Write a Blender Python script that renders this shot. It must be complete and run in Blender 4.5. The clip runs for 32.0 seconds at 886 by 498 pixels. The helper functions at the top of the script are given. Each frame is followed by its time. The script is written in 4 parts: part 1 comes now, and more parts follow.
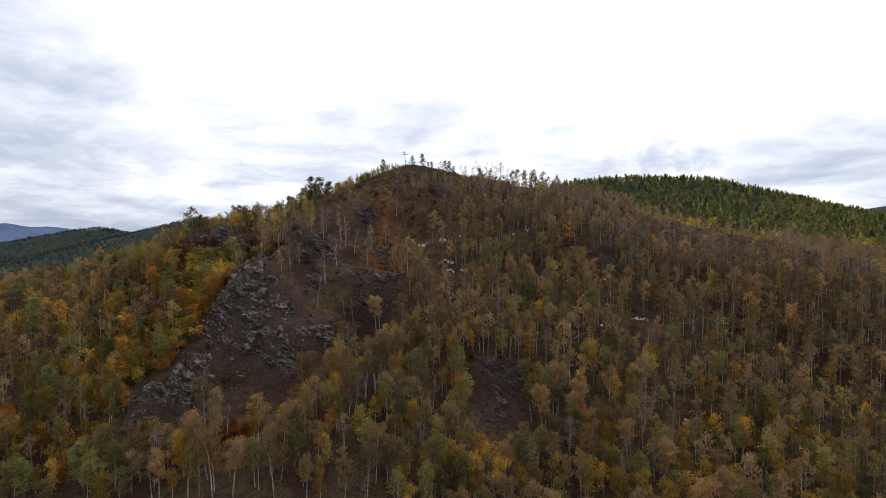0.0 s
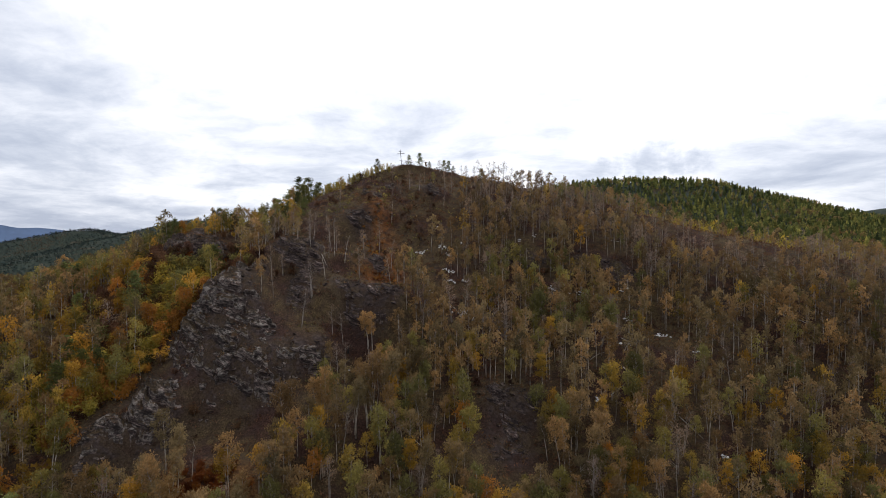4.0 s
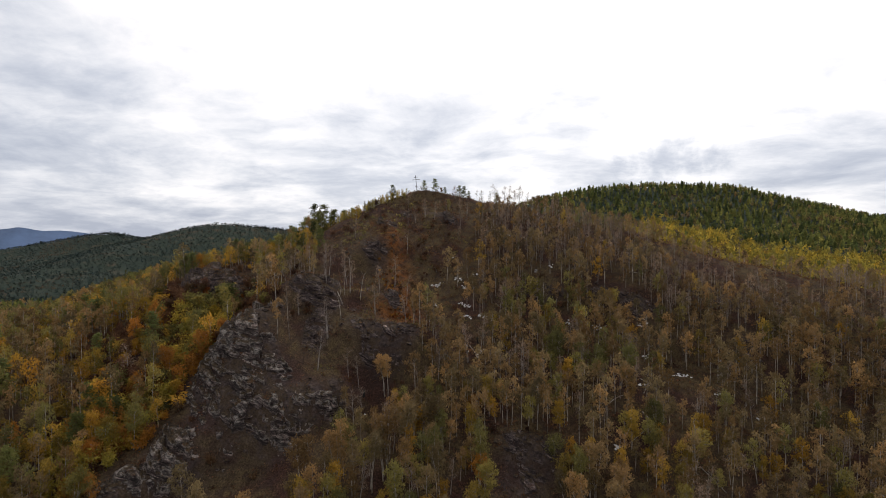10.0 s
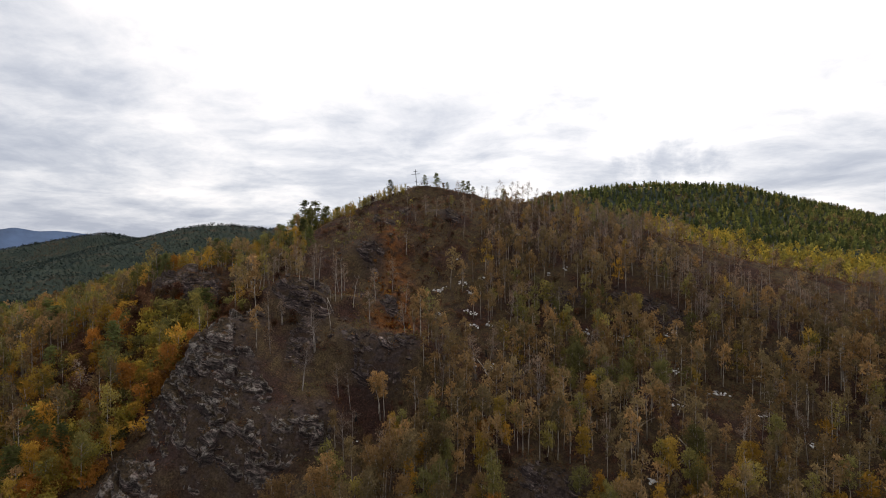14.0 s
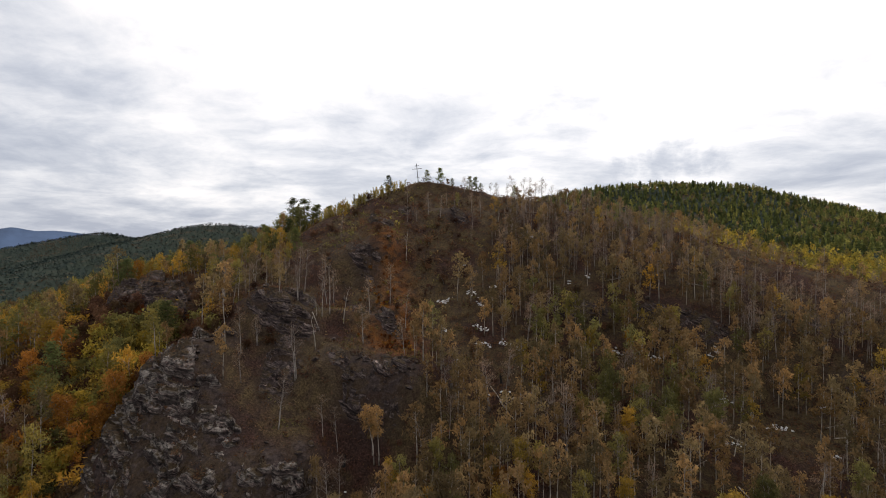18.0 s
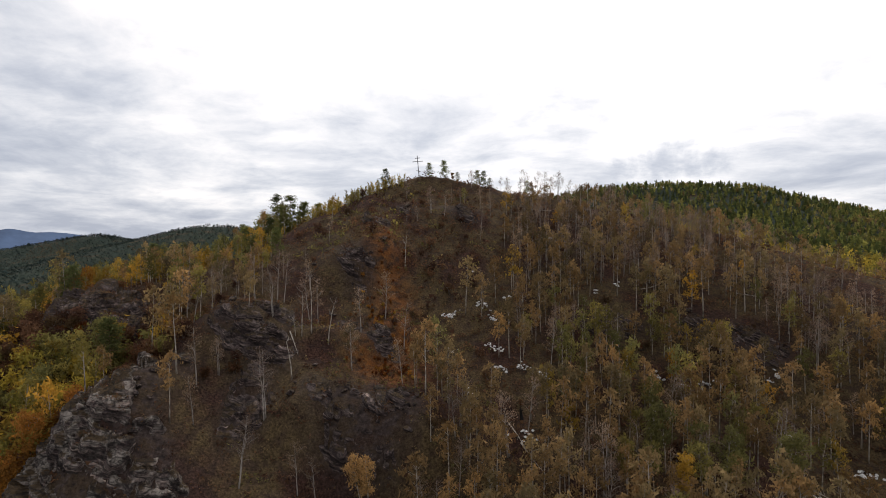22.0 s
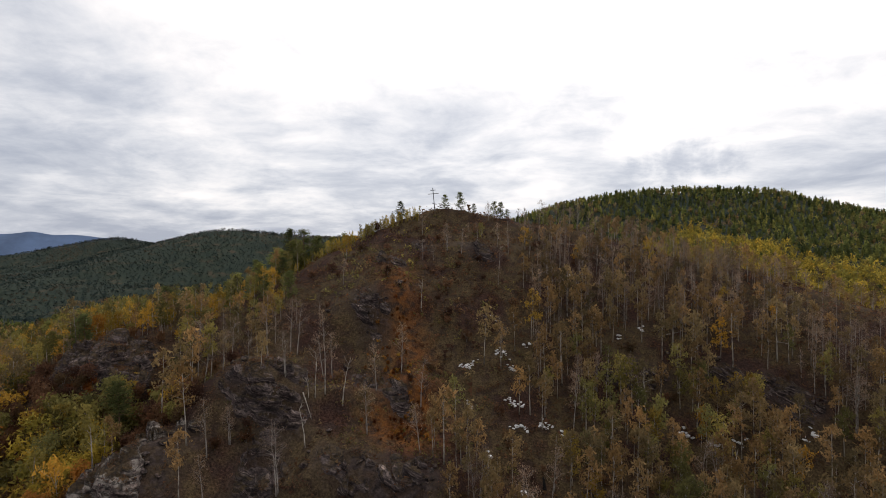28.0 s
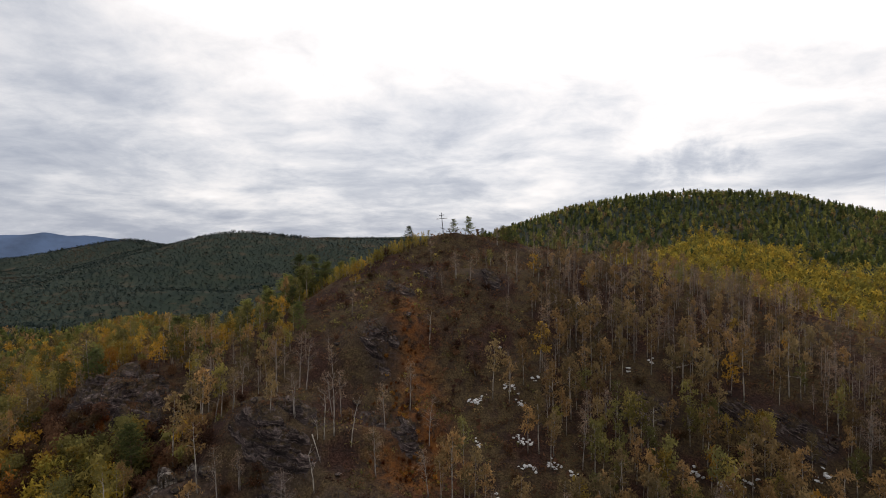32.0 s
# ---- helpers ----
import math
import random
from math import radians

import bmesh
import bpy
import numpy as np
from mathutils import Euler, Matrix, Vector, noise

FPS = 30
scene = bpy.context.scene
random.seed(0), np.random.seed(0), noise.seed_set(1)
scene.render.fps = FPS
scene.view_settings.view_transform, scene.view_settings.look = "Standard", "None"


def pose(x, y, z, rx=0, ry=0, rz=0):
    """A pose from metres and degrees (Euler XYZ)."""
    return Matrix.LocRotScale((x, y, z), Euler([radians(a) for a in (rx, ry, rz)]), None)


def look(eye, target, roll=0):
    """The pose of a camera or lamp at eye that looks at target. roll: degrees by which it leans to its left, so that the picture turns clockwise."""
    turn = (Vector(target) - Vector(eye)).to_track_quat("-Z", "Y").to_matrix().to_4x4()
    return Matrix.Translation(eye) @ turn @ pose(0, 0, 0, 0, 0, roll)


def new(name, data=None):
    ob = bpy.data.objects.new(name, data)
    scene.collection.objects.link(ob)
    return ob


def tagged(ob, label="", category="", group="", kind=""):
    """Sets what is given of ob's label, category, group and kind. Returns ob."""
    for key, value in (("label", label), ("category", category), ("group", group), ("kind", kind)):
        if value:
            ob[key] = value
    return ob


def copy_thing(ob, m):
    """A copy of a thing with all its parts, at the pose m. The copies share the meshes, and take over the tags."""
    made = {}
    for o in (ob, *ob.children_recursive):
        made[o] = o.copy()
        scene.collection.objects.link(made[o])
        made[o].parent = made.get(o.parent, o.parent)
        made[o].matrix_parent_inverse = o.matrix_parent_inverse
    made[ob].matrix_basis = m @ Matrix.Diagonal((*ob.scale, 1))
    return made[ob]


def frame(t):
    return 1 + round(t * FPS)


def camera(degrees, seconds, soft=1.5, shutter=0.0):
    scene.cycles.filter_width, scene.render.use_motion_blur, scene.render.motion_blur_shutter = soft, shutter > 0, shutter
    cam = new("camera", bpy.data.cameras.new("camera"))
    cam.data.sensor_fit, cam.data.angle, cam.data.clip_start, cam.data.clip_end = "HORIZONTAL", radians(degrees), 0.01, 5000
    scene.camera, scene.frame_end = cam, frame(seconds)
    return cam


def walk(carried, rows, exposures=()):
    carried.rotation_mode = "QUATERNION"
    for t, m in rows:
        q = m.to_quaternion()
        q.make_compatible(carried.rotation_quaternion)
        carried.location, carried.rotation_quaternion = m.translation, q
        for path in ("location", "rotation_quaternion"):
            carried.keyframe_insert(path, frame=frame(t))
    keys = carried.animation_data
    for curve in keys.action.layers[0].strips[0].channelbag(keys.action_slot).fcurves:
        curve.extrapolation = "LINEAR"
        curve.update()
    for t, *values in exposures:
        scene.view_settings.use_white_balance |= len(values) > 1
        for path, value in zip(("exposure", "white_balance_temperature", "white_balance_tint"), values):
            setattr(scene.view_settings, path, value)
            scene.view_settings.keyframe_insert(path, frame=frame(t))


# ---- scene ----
# ---- camera ----
cam = camera(79.1, 32.0, soft=0.95)
METRES, EYE, TILT, LEAN, TURN = 125.0, 80.0, -1.7, 0.0, 0.0
ROWS = [
    (0.0, 0.0, 0.0, 0.0, 0.0, 0.0, -0.0),
    (0.5, -0.0013, 0.0254, -0.0015, -0.06, 0.01, -0.02),
    (1.0, -0.0028, 0.0509, -0.0033, -0.15, 0.02, -0.03),
    (1.5, -0.0048, 0.0755, -0.0036, -0.24, 0.03, -0.03),
    (2.0, -0.0061, 0.1001, -0.0031, -0.31, 0.03, -0.04),
    (2.5, -0.0076, 0.1245, -0.0013, -0.36, 0.02, -0.06),
    (3.0, -0.0093, 0.1427, 0.0014, -0.51, 0.15, -0.06),
    (3.5, -0.0119, 0.1522, 0.0086, -0.57, 0.17, -0.08),
    (5.5, -0.0184, 0.1638, 0.0491, -0.14, 0.21, -0.0),
    (6.0, -0.0176, 0.1627, 0.0569, 0.03, 0.17, 0.04),
    (6.5, -0.0166, 0.1629, 0.0637, 0.2, 0.15, 0.03),
    (7.0, -0.017, 0.164, 0.0718, 0.33, 0.09, -0.04),
    (7.5, -0.017, 0.1645, 0.0793, 0.44, 0.23, -0.03),
    (8.0, -0.017, 0.1647, 0.0871, 0.55, 0.24, -0.03),
    (8.5, -0.0173, 0.1647, 0.0956, 0.66, 0.23, -0.03),
    (9.0, -0.0173, 0.165, 0.1044, 0.77, 0.24, -0.04),
    (9.5, -0.0172, 0.1651, 0.1124, 0.86, 0.24, -0.04),
    (10.0, -0.0177, 0.1678, 0.1156, 1.03, 0.21, -0.04),
    (10.5, -0.0189, 0.1789, 0.1165, 1.17, 0.11, -0.04),
    (11.0, -0.0209, 0.1983, 0.1168, 1.23, 0.13, -0.05),
    (11.5, -0.0236, 0.2209, 0.1167, 1.14, 0.22, -0.07),
    (12.0, -0.0264, 0.2436, 0.1156, 1.05, 0.27, -0.07),
    (12.5, -0.029, 0.2663, 0.1149, 0.97, 0.28, -0.07),
    (13.0, -0.0305, 0.2887, 0.1147, 0.93, 0.29, -0.06),
    (13.5, -0.032, 0.3113, 0.1149, 0.89, 0.29, -0.07),
    (14.0, -0.0331, 0.3344, 0.1156, 0.88, 0.3, -0.08),
    (14.5, -0.0343, 0.3581, 0.1167, 0.87, 0.31, -0.08),
    (16.5, -0.0437, 0.455, 0.1241, 0.86, 0.29, -0.17),
    (17.0, -0.0454, 0.4794, 0.1252, 0.89, 0.31, -0.16),
    (17.5, -0.0469, 0.5036, 0.1259, 0.91, 0.32, -0.14),
    (18.0, -0.0486, 0.5277, 0.1272, 0.91, 0.32, -0.16),
    (18.5, -0.0499, 0.5526, 0.128, 0.95, 0.34, -0.15),
    (19.0, -0.0519, 0.5772, 0.1293, 0.94, 0.35, -0.15),
    (19.5, -0.0537, 0.6013, 0.1304, 0.93, 0.36, -0.15),
    (20.0, -0.0551, 0.6255, 0.1308, 0.94, 0.38, -0.14),
    (20.5, -0.0567, 0.6497, 0.1315, 0.97, 0.39, -0.14),
    (21.0, -0.0586, 0.6741, 0.1321, 0.97, 0.4, -0.13),
    (21.5, -0.0605, 0.6985, 0.1327, 0.97, 0.4, -0.15),
    (22.0, -0.0618, 0.7213, 0.1338, 0.96, 0.45, -0.13),
    (22.5, -0.0638, 0.7367, 0.1354, 0.9, 0.55, -0.14),
    (23.0, -0.0657, 0.745, 0.1431, 0.91, 0.57, -0.14),
    (23.5, -0.0679, 0.749, 0.1537, 0.99, 0.51, -0.15),
    (24.0, -0.0698, 0.7523, 0.1645, 1.14, 0.45, -0.14),
    (24.5, -0.0713, 0.7542, 0.174, 1.29, 0.5, -0.09),
    (25.0, -0.0714, 0.7541, 0.1823, 1.44, 0.53, -0.06),
    (25.5, -0.0719, 0.754, 0.1897, 1.59, 0.48, -0.05),
    (27.5, -0.0709, 0.7556, 0.2177, 2.22, 0.42, -0.07),
    (28.0, -0.0709, 0.7556, 0.2246, 2.36, 0.46, -0.07),
    (28.5, -0.0707, 0.7555, 0.2323, 2.51, 0.48, -0.03),
    (29.0, -0.0703, 0.7555, 0.2405, 2.62, 0.47, -0.02),
    (29.5, -0.0702, 0.7554, 0.2488, 2.72, 0.48, -0.05),
    (30.0, -0.0703, 0.7552, 0.2573, 2.84, 0.47, -0.05),
    (30.5, -0.0703, 0.7551, 0.2662, 2.96, 0.45, -0.05),
    (31.0, -0.0703, 0.755, 0.275, 3.07, 0.43, -0.07),
    (31.5, -0.0703, 0.7551, 0.2835, 3.19, 0.39, -0.08),
    (32.0, -0.0702, 0.755, 0.2921, 3.31, 0.39, -0.08),
]
walk(cam, [(t, pose(0, 0, EYE, TILT, LEAN, TURN) @ pose(METRES * x, METRES * y, METRES * z, 90 + pitch, roll, yaw)) for t, x, y, z, yaw, pitch, roll in ROWS],
     [(0.0, 0.14, 6250, 13.0), (3.0, 0.12, 6280, 13.0), (8.0, 0.03, 6480, 13.0), (13.0, -0.02, 6640, 13.0), (23.0, -0.02, 6620, 13.0), (29.0, -0.13, 6620, 13.0), (32.0, -0.20, 6640, 13.0)])

# ---- sky and sun ----
SUN_EL, SUN_AZ = 52.0, 14.0       # degrees: height, and turn from straight ahead to the right
sun_way = Vector((math.sin(radians(SUN_AZ)) * math.cos(radians(SUN_EL)), math.cos(radians(SUN_AZ)) * math.cos(radians(SUN_EL)), math.sin(radians(SUN_EL))))
sun = new("sun", bpy.data.lights.new("sun", "SUN"))
sun.data.energy, sun.data.angle, sun.data.color = 1.5, radians(30), (1.0, 0.95, 0.88)
sun.matrix_world = look(tuple(sun_way * 400), (0, 0, 0))


class Nodes:
    """A small helper for node trees."""

    def __init__(self, tree):
        self.tree = tree
        tree.nodes.clear()

    def put(self, kind, inputs=None, **attrs):
        n = self.tree.nodes.new(kind)
        for k, v in attrs.items():
            setattr(n, k, v)
        for k, v in (inputs or {}).items():
            if isinstance(v, bpy.types.NodeSocket):
                self.tree.links.new(v, n.inputs[k])
            else:
                n.inputs[k].default_value = v
        return n

    def math(self, op, a, b=0.0, c=0.0, clamp=False):
        return self.put("ShaderNodeMath", {0: a, 1: b, 2: c}, operation=op, use_clamp=clamp).outputs[0]

    def ramp(self, fac, stops):
        n = self.put("ShaderNodeValToRGB", {0: fac})
        e = n.color_ramp.elements
        while len(e) < len(stops):
            e.new(0.5)
        for k, (p, c) in enumerate(stops):
            e[k].position = p
            e[k].color = (*c, 1) if len(c) == 3 else c
        return n.outputs[0]

    def mix(self, fac, a, b, blend="MIX"):
        n = self.put("ShaderNodeMix", {0: fac, 6: a, 7: b}, data_type="RGBA", blend_type=blend)
        return n.outputs[2]

    def noise(self, vec, scale, detail=5.0, rough=0.55):
        return self.put("ShaderNodeTexNoise", {"Vector": vec, "Scale": scale, "Detail": detail, "Roughness": rough}).outputs[0]


world = bpy.data.worlds.new("overcast_sky")
scene.world = world
world.use_nodes = True
W = Nodes(world.node_tree)
coord = W.put("ShaderNodeTexCoord").outputs["Generated"]
sep = W.put("ShaderNodeSeparateXYZ", {0: coord})
up = W.math("ADD", W.math("MAXIMUM", sep.outputs[2], 0.0), 0.20)
flat = W.put("ShaderNodeCombineXYZ", {0: W.math("DIVIDE", sep.outputs[0], up), 1: W.math("DIVIDE", sep.outputs[1], up), 2: 0.35})
warp = W.put("ShaderNodeTexNoise", {"Vector": flat.outputs[0], "Scale": 0.9, "Detail": 3.0}).outputs["Color"]
bent = W.put("ShaderNodeVectorMath", {0: flat.outputs[0], 1: W.put("ShaderNodeVectorMath", {0: warp, 3: 0.55}, operation="SCALE").outputs[0]}, operation="ADD").outputs[0]
big = W.noise(bent, 0.75, 3.0, 0.5)
fine = W.noise(bent, 2.1, 8.0, 0.60)
cloud = W.math("ADD", W.math("MULTIPLY", big, 0.45), W.math("MULTIPLY", fine, 0.55))
bright_way = Vector((0.16, 0.80, 0.42)).normalized()
near_sun = W.put("ShaderNodeVectorMath", {0: coord, 1: tuple(bright_way)}, operation="DOT_PRODUCT").outputs["Value"]
glow = W.put("ShaderNodeMapRange", {0: near_sun, 1: 0.66, 2: 1.0, 3: 0.0, 4: 1.0}, clamp=True).outputs[0]
lift = W.put("ShaderNodeMapRange", {0: sep.outputs[2], 1: 0.0, 2: 0.30, 3: -0.09, 4: 0.06}, clamp=True).outputs[0]
puff_way = Vector((0.372, 0.918, 0.128)).normalized()
offset = W.put("ShaderNodeVectorMath", {0: coord, 1: tuple(puff_way)}, operation="SUBTRACT").outputs[0]
spread = W.put("ShaderNodeVectorMath", {0: W.put("ShaderNodeVectorMath", {0: offset, 1: (1.0, 1.0, 2.4)}, operation="MULTIPLY").outputs[0]}, operation="LENGTH").outputs["Value"]
ragged = W.math("ADD", spread, W.math("MULTIPLY", W.math("SUBTRACT", W.noise(coord, 26.0, 5.0, 0.6), 0.5), 0.16))
puff = W.put("ShaderNodeMapRange", {0: ragged, 1: 0.11, 2: 0.0, 3: 0.0, 4: 0.17}, clamp=True, interpolation_type="SMOOTHSTEP").outputs[0]
tone = W.math("SUBTRACT", W.math("ADD", W.math("ADD", cloud, W.math("MULTIPLY", glow, 0.11)), lift), puff)
cloud_col = W.ramp(tone, [(0.38, (0.44, 0.49, 0.58)), (0.47, (0.60, 0.645, 0.715)), (0.54, (0.79, 0.82, 0.86)), (0.62, (1.0, 1.0, 1.0)), (0.74, (1.25, 1.25, 1.24))])
power = W.math("ADD", W.math("MULTIPLY", glow, 0.10), 1.06)
sky = W.put("ShaderNodeTexSky", sky_type="NISHITA", sun_disc=False, sun_elevation=radians(SUN_EL), sun_rotation=radians(SUN_AZ), dust_density=2.0)
clear = W.put("ShaderNodeBackground", {0: sky.outputs[0], 1: 0.1})
cover = W.put("ShaderNodeBackground", {0: cloud_col, 1: power})
both = W.put("ShaderNodeMixShader", {0: 0.94, 1: clear.outputs[0], 2: cover.outputs[0]})
W.put("ShaderNodeOutputWorld", {0: both.outputs[0]})


# ---- numbers that shape the land ----
def lattice(ix, iy, iz):
    h = (ix.astype(np.int64) * 374761393 + iy.astype(np.int64) * 668265263 + iz.astype(np.int64) * 2147483647) & 0xFFFFFFFF
    h = ((h ^ (h >> 13)) * 1274126177) & 0xFFFFFFFF
    return ((h ^ (h >> 16)) & 0xFFFF) / 32767.5 - 1.0


def vnoise(x, y, z=0.0):
    """Smooth noise between -1 and 1."""
    x, y, z = np.broadcast_arrays(np.asarray(x, float), np.asarray(y, float), np.asarray(z, float))
    fx, fy, fz = np.floor(x), np.floor(y), np.floor(z)
    u, v, w = x - fx, y - fy, z - fz
    u, v, w = u * u * (3 - 2 * u), v * v * (3 - 2 * v), w * w * (3 - 2 * w)
    out = 0.0
    for a in (0, 1):
        for b in (0, 1):
            for c in (0, 1):
                k = (u if a else 1 - u) * (v if b else 1 - v) * (w if c else 1 - w)
                out = out + k * lattice(fx + a, fy + b, fz + c)
    return out


def fbm(x, y, z=0.0, octaves=4, gain=0.5):
    total, amp = 0.0, 1.0
    for k in range(octaves):
        f = 2.0 ** k
        total = total + amp * vnoise(np.asarray(x) * f + 17.3 * k, np.asarray(y) * f + 9.1 * k, np.asarray(z) * f + 3.7 * k)
        amp *= gain
    return total


def curve(x, xs, ys):
    """A smooth curve through a few knots, level beyond them."""
    xs, ys = np.asarray(xs, float), np.asarray(ys, float)
    x = np.clip(x, xs[0], xs[-1])
    m = np.gradient(ys, xs)
    k = np.clip(np.searchsorted(xs, x) - 1, 0, len(xs) - 2)
    h = xs[k + 1] - xs[k]
    t = (x - xs[k]) / h
    return ((2 * t ** 3 - 3 * t ** 2 + 1) * ys[k] + (t ** 3 - 2 * t ** 2 + t) * h * m[k] + (3 * t ** 2 - 2 * t ** 3) * ys[k + 1] + (t ** 3 - t ** 2) * h * m[k + 1])


def smax(a, b, k):
    return 0.5 * (a + b + np.sqrt((a - b) ** 2 + k * k))


def along(x, y, pts):
    """Distance to a line of points, the third value there, and the side (+: right of the way)."""
    best, val, side = np.full(np.shape(x), 1e9), np.zeros(np.shape(x)), np.zeros(np.shape(x))
    for (ax, ay, az), (bx, by, bz) in zip(pts, pts[1:]):
        dx, dy = bx - ax, by - ay
        t = np.clip(((x - ax) * dx + (y - ay) * dy) / (dx * dx + dy * dy), 0, 1)
        d = np.hypot(x - ax - t * dx, y - ay - t * dy)
        near = d < best
        best = np.where(near, d, best)
        val = np.where(near, az + t * (bz - az), val)
        side = np.where(near, (x - ax) * dy - (y - ay) * dx, side)
    return best, val, side


def blocks(x, y, seed):
    """Angular blocks: a level and a tilt for each, and the distance to the next joint."""
    ix, iy = np.floor(x), np.floor(y)
    best, second, level = np.full(np.shape(x), 9.0), np.full(np.shape(x), 9.0), np.zeros(np.shape(x))
    for a in (-1, 0, 1):
        for b in (-1, 0, 1):
            cx, cy = ix + a, iy + b
            s = np.full(np.shape(x), int(seed * 10))
            jx, jy = cx + 0.5 + 0.45 * lattice(cx, cy, s), cy + 0.5 + 0.45 * lattice(cx, cy, s + 7)
            d = np.hypot(x - jx, y - jy)
            lv = lattice(cx, cy, s + 13) + 0.9 * lattice(cx, cy, s + 17) * (x - jx) + 0.9 * lattice(cx, cy, s + 23) * (y - jy)
            nearer = d < best
            second = np.where(nearer, best, np.minimum(second, d))
            level = np.where(nearer, lv, level)
            best = np.where(nearer, d, best)
    return level, second - best


CREST_X = (-420, -320, -250, -200, -150, -120, -97, -67, -45, -30, -18, 0, 20, 50, 80, 109, 150, 220, 320, 450)
CREST_Y = (640, 540, 447, 375, 308, 262, 232, 250, 267, 272, 274, 277, 284, 274, 262, 250, 240, 228, 215, 200)
CREST_Z = (15, 33, 50, 62, 71, 76, 79.5, 89.5, 104, 112, 115.0, 112.5, 109.0, 101, 93, 84.5, 75, 60, 40, 10)
# rock steps: a line along the foot (the slope rises on its left), rise, width of the front, reach behind
SCARPS = (
    ([(-78, 136, 0), (-66, 148, 0), (-60, 154, 0), (-48, 154.5, 0), (-39, 161, 0), (-31, 168, 0)], 7.0, 2.2, 17),
    ([(-33, 181, 0), (-22, 181, 0), (-14, 181, 0)], 9.5, 2.0, 13),
    ([(11, 158, 0), (26, 159, 0)], 5.5, 1.8, 9),
    ([(-53, 190, 0), (-44, 190, 0), (-39, 194, 0)], 2.6, 2.2, 12),
    ([(-37, 222, 0), (-30, 224, 0), (-25, 228, 0)], 5.8, 2.4, 12),
    ([(-33, 200, 0), (-24, 204, 0), (-18, 209, 0)], 4.5, 2.0, 7),
)
# knolls and hollows: x, y, half width across and along, rise
RELIEF = (
    (-62, 176, 13, 14, 13.9), (-52, 198, 14, 12, 11.9), (-88, 205, 20, 18, 3.7), (-108, 178, 22, 18, 4.3), (-25, 172, 15, 14, -8.3),
    (-12, 205, 20, 16, -2.8), (2, 222, 22, 16, -3.3), (25, 180, 25, 20, -1.0), (45, 212, 24, 16, -5.2), (70, 200, 24, 18, -4.1),
    (45, 160, 26, 18, -1.0), (-32, 240, 14, 12, 4.4), (-75, 142, 14, 14, -3.1), (-50, 150, 16, 12, -4.6), (-40, 205, 9, 12, -0.9),
    (118, 168, 24, 20, -4.2), (-4, 255, 12, 8, 3.1), (5, 160, 16, 16, -1.4),
)


def hill(x, y):
    """The near hill: a crest across the view, a steep slope towards the camera and a rocky spur."""
    yc, zc = curve(x, CREST_X, CREST_Y), curve(x, CREST_X, CREST_Z)
    s = curve(x, (-250, -190, -150, -125, -105, -60, 0, 70, 120, 220), (0.13, 0.15, 0.24, 0.42, 0.61, 0.56, 0.60, 0.63, 0.68, 0.6))
    w = curve(x, (-200, -97, -67, -45, 0, 50, 110, 220), (40, 21, 11, 5, 4, 6, 9, 20))
    d = yc - y
    knoll = 6 * np.exp(-((x + 16) / 26.0) ** 2)
    south = s * (np.sqrt(d * d + w * w) - w) + knoll * (1 - np.exp(-np.maximum(d, 0) / 7.0))
    wn = curve(x, (-200, -97, -60, 0, 200), (70, 60, 20, 8, 20))
    north = 0.5 * (np.sqrt(d * d + wn * wn) - wn)
    z = zc - np.where(d > 0, south, north)
    for pts, rise, front, back in SCARPS:
        d2, _, side = along(x, y, pts)
        (ax, ay, _), (bx, by, _) = pts[0], pts[-1]
        ln = math.hypot(bx - ax, by - ay)
        u = ((x - ax) * (bx - ax) + (y - ay) * (by - ay)) / ln
        past = np.maximum(np.maximum(-u, u - ln), 0)
        way = np.where(side < 0, d2, -d2)
        z = z + rise * 0.5 * (1 + np.tanh(way / front)) * np.exp(-(np.maximum(way, 0) / back) ** 2 - (past / 6.0) ** 2)
    for cx, cy, rx_, ry_, rise in RELIEF:
        z = z + rise * np.exp(-((x - cx) / rx_) ** 2 - ((y - cy) / ry_) ** 2)
    return z


HILL_X = (-500, -300, -100, 45, 137, 270, 392, 472, 560, 650, 780, 1000, 1500)
HILL_Z = (-10, 30, 85, 120, 148, 174, 186, 186, 180, 162, 134, 100, 44)
RIDGES = (
    ([(-2600, 2250, 0), (-2037, 2300, 30), (-1820, 2340, 48), (-1490, 2350, 97), (-1310, 2290, 72), (-1080, 2050, 78), (-790, 1850, 130), (-560, 1900, 107), (-250, 2250, 98), (100, 2500, 92)], 0.27),
    ([(-900, 3400, 112), (-300, 3500, 116), (500, 3700, 120), (1500, 3900, 140)], 0.12),
    ([(1700, 2750, 120), (2250, 2650, 228), (2900, 2700, 235)], 0.25),
    ([(-1500, 1500, -5), (-900, 1250, -20), (-600, 1100, -35)], 0.16),
)


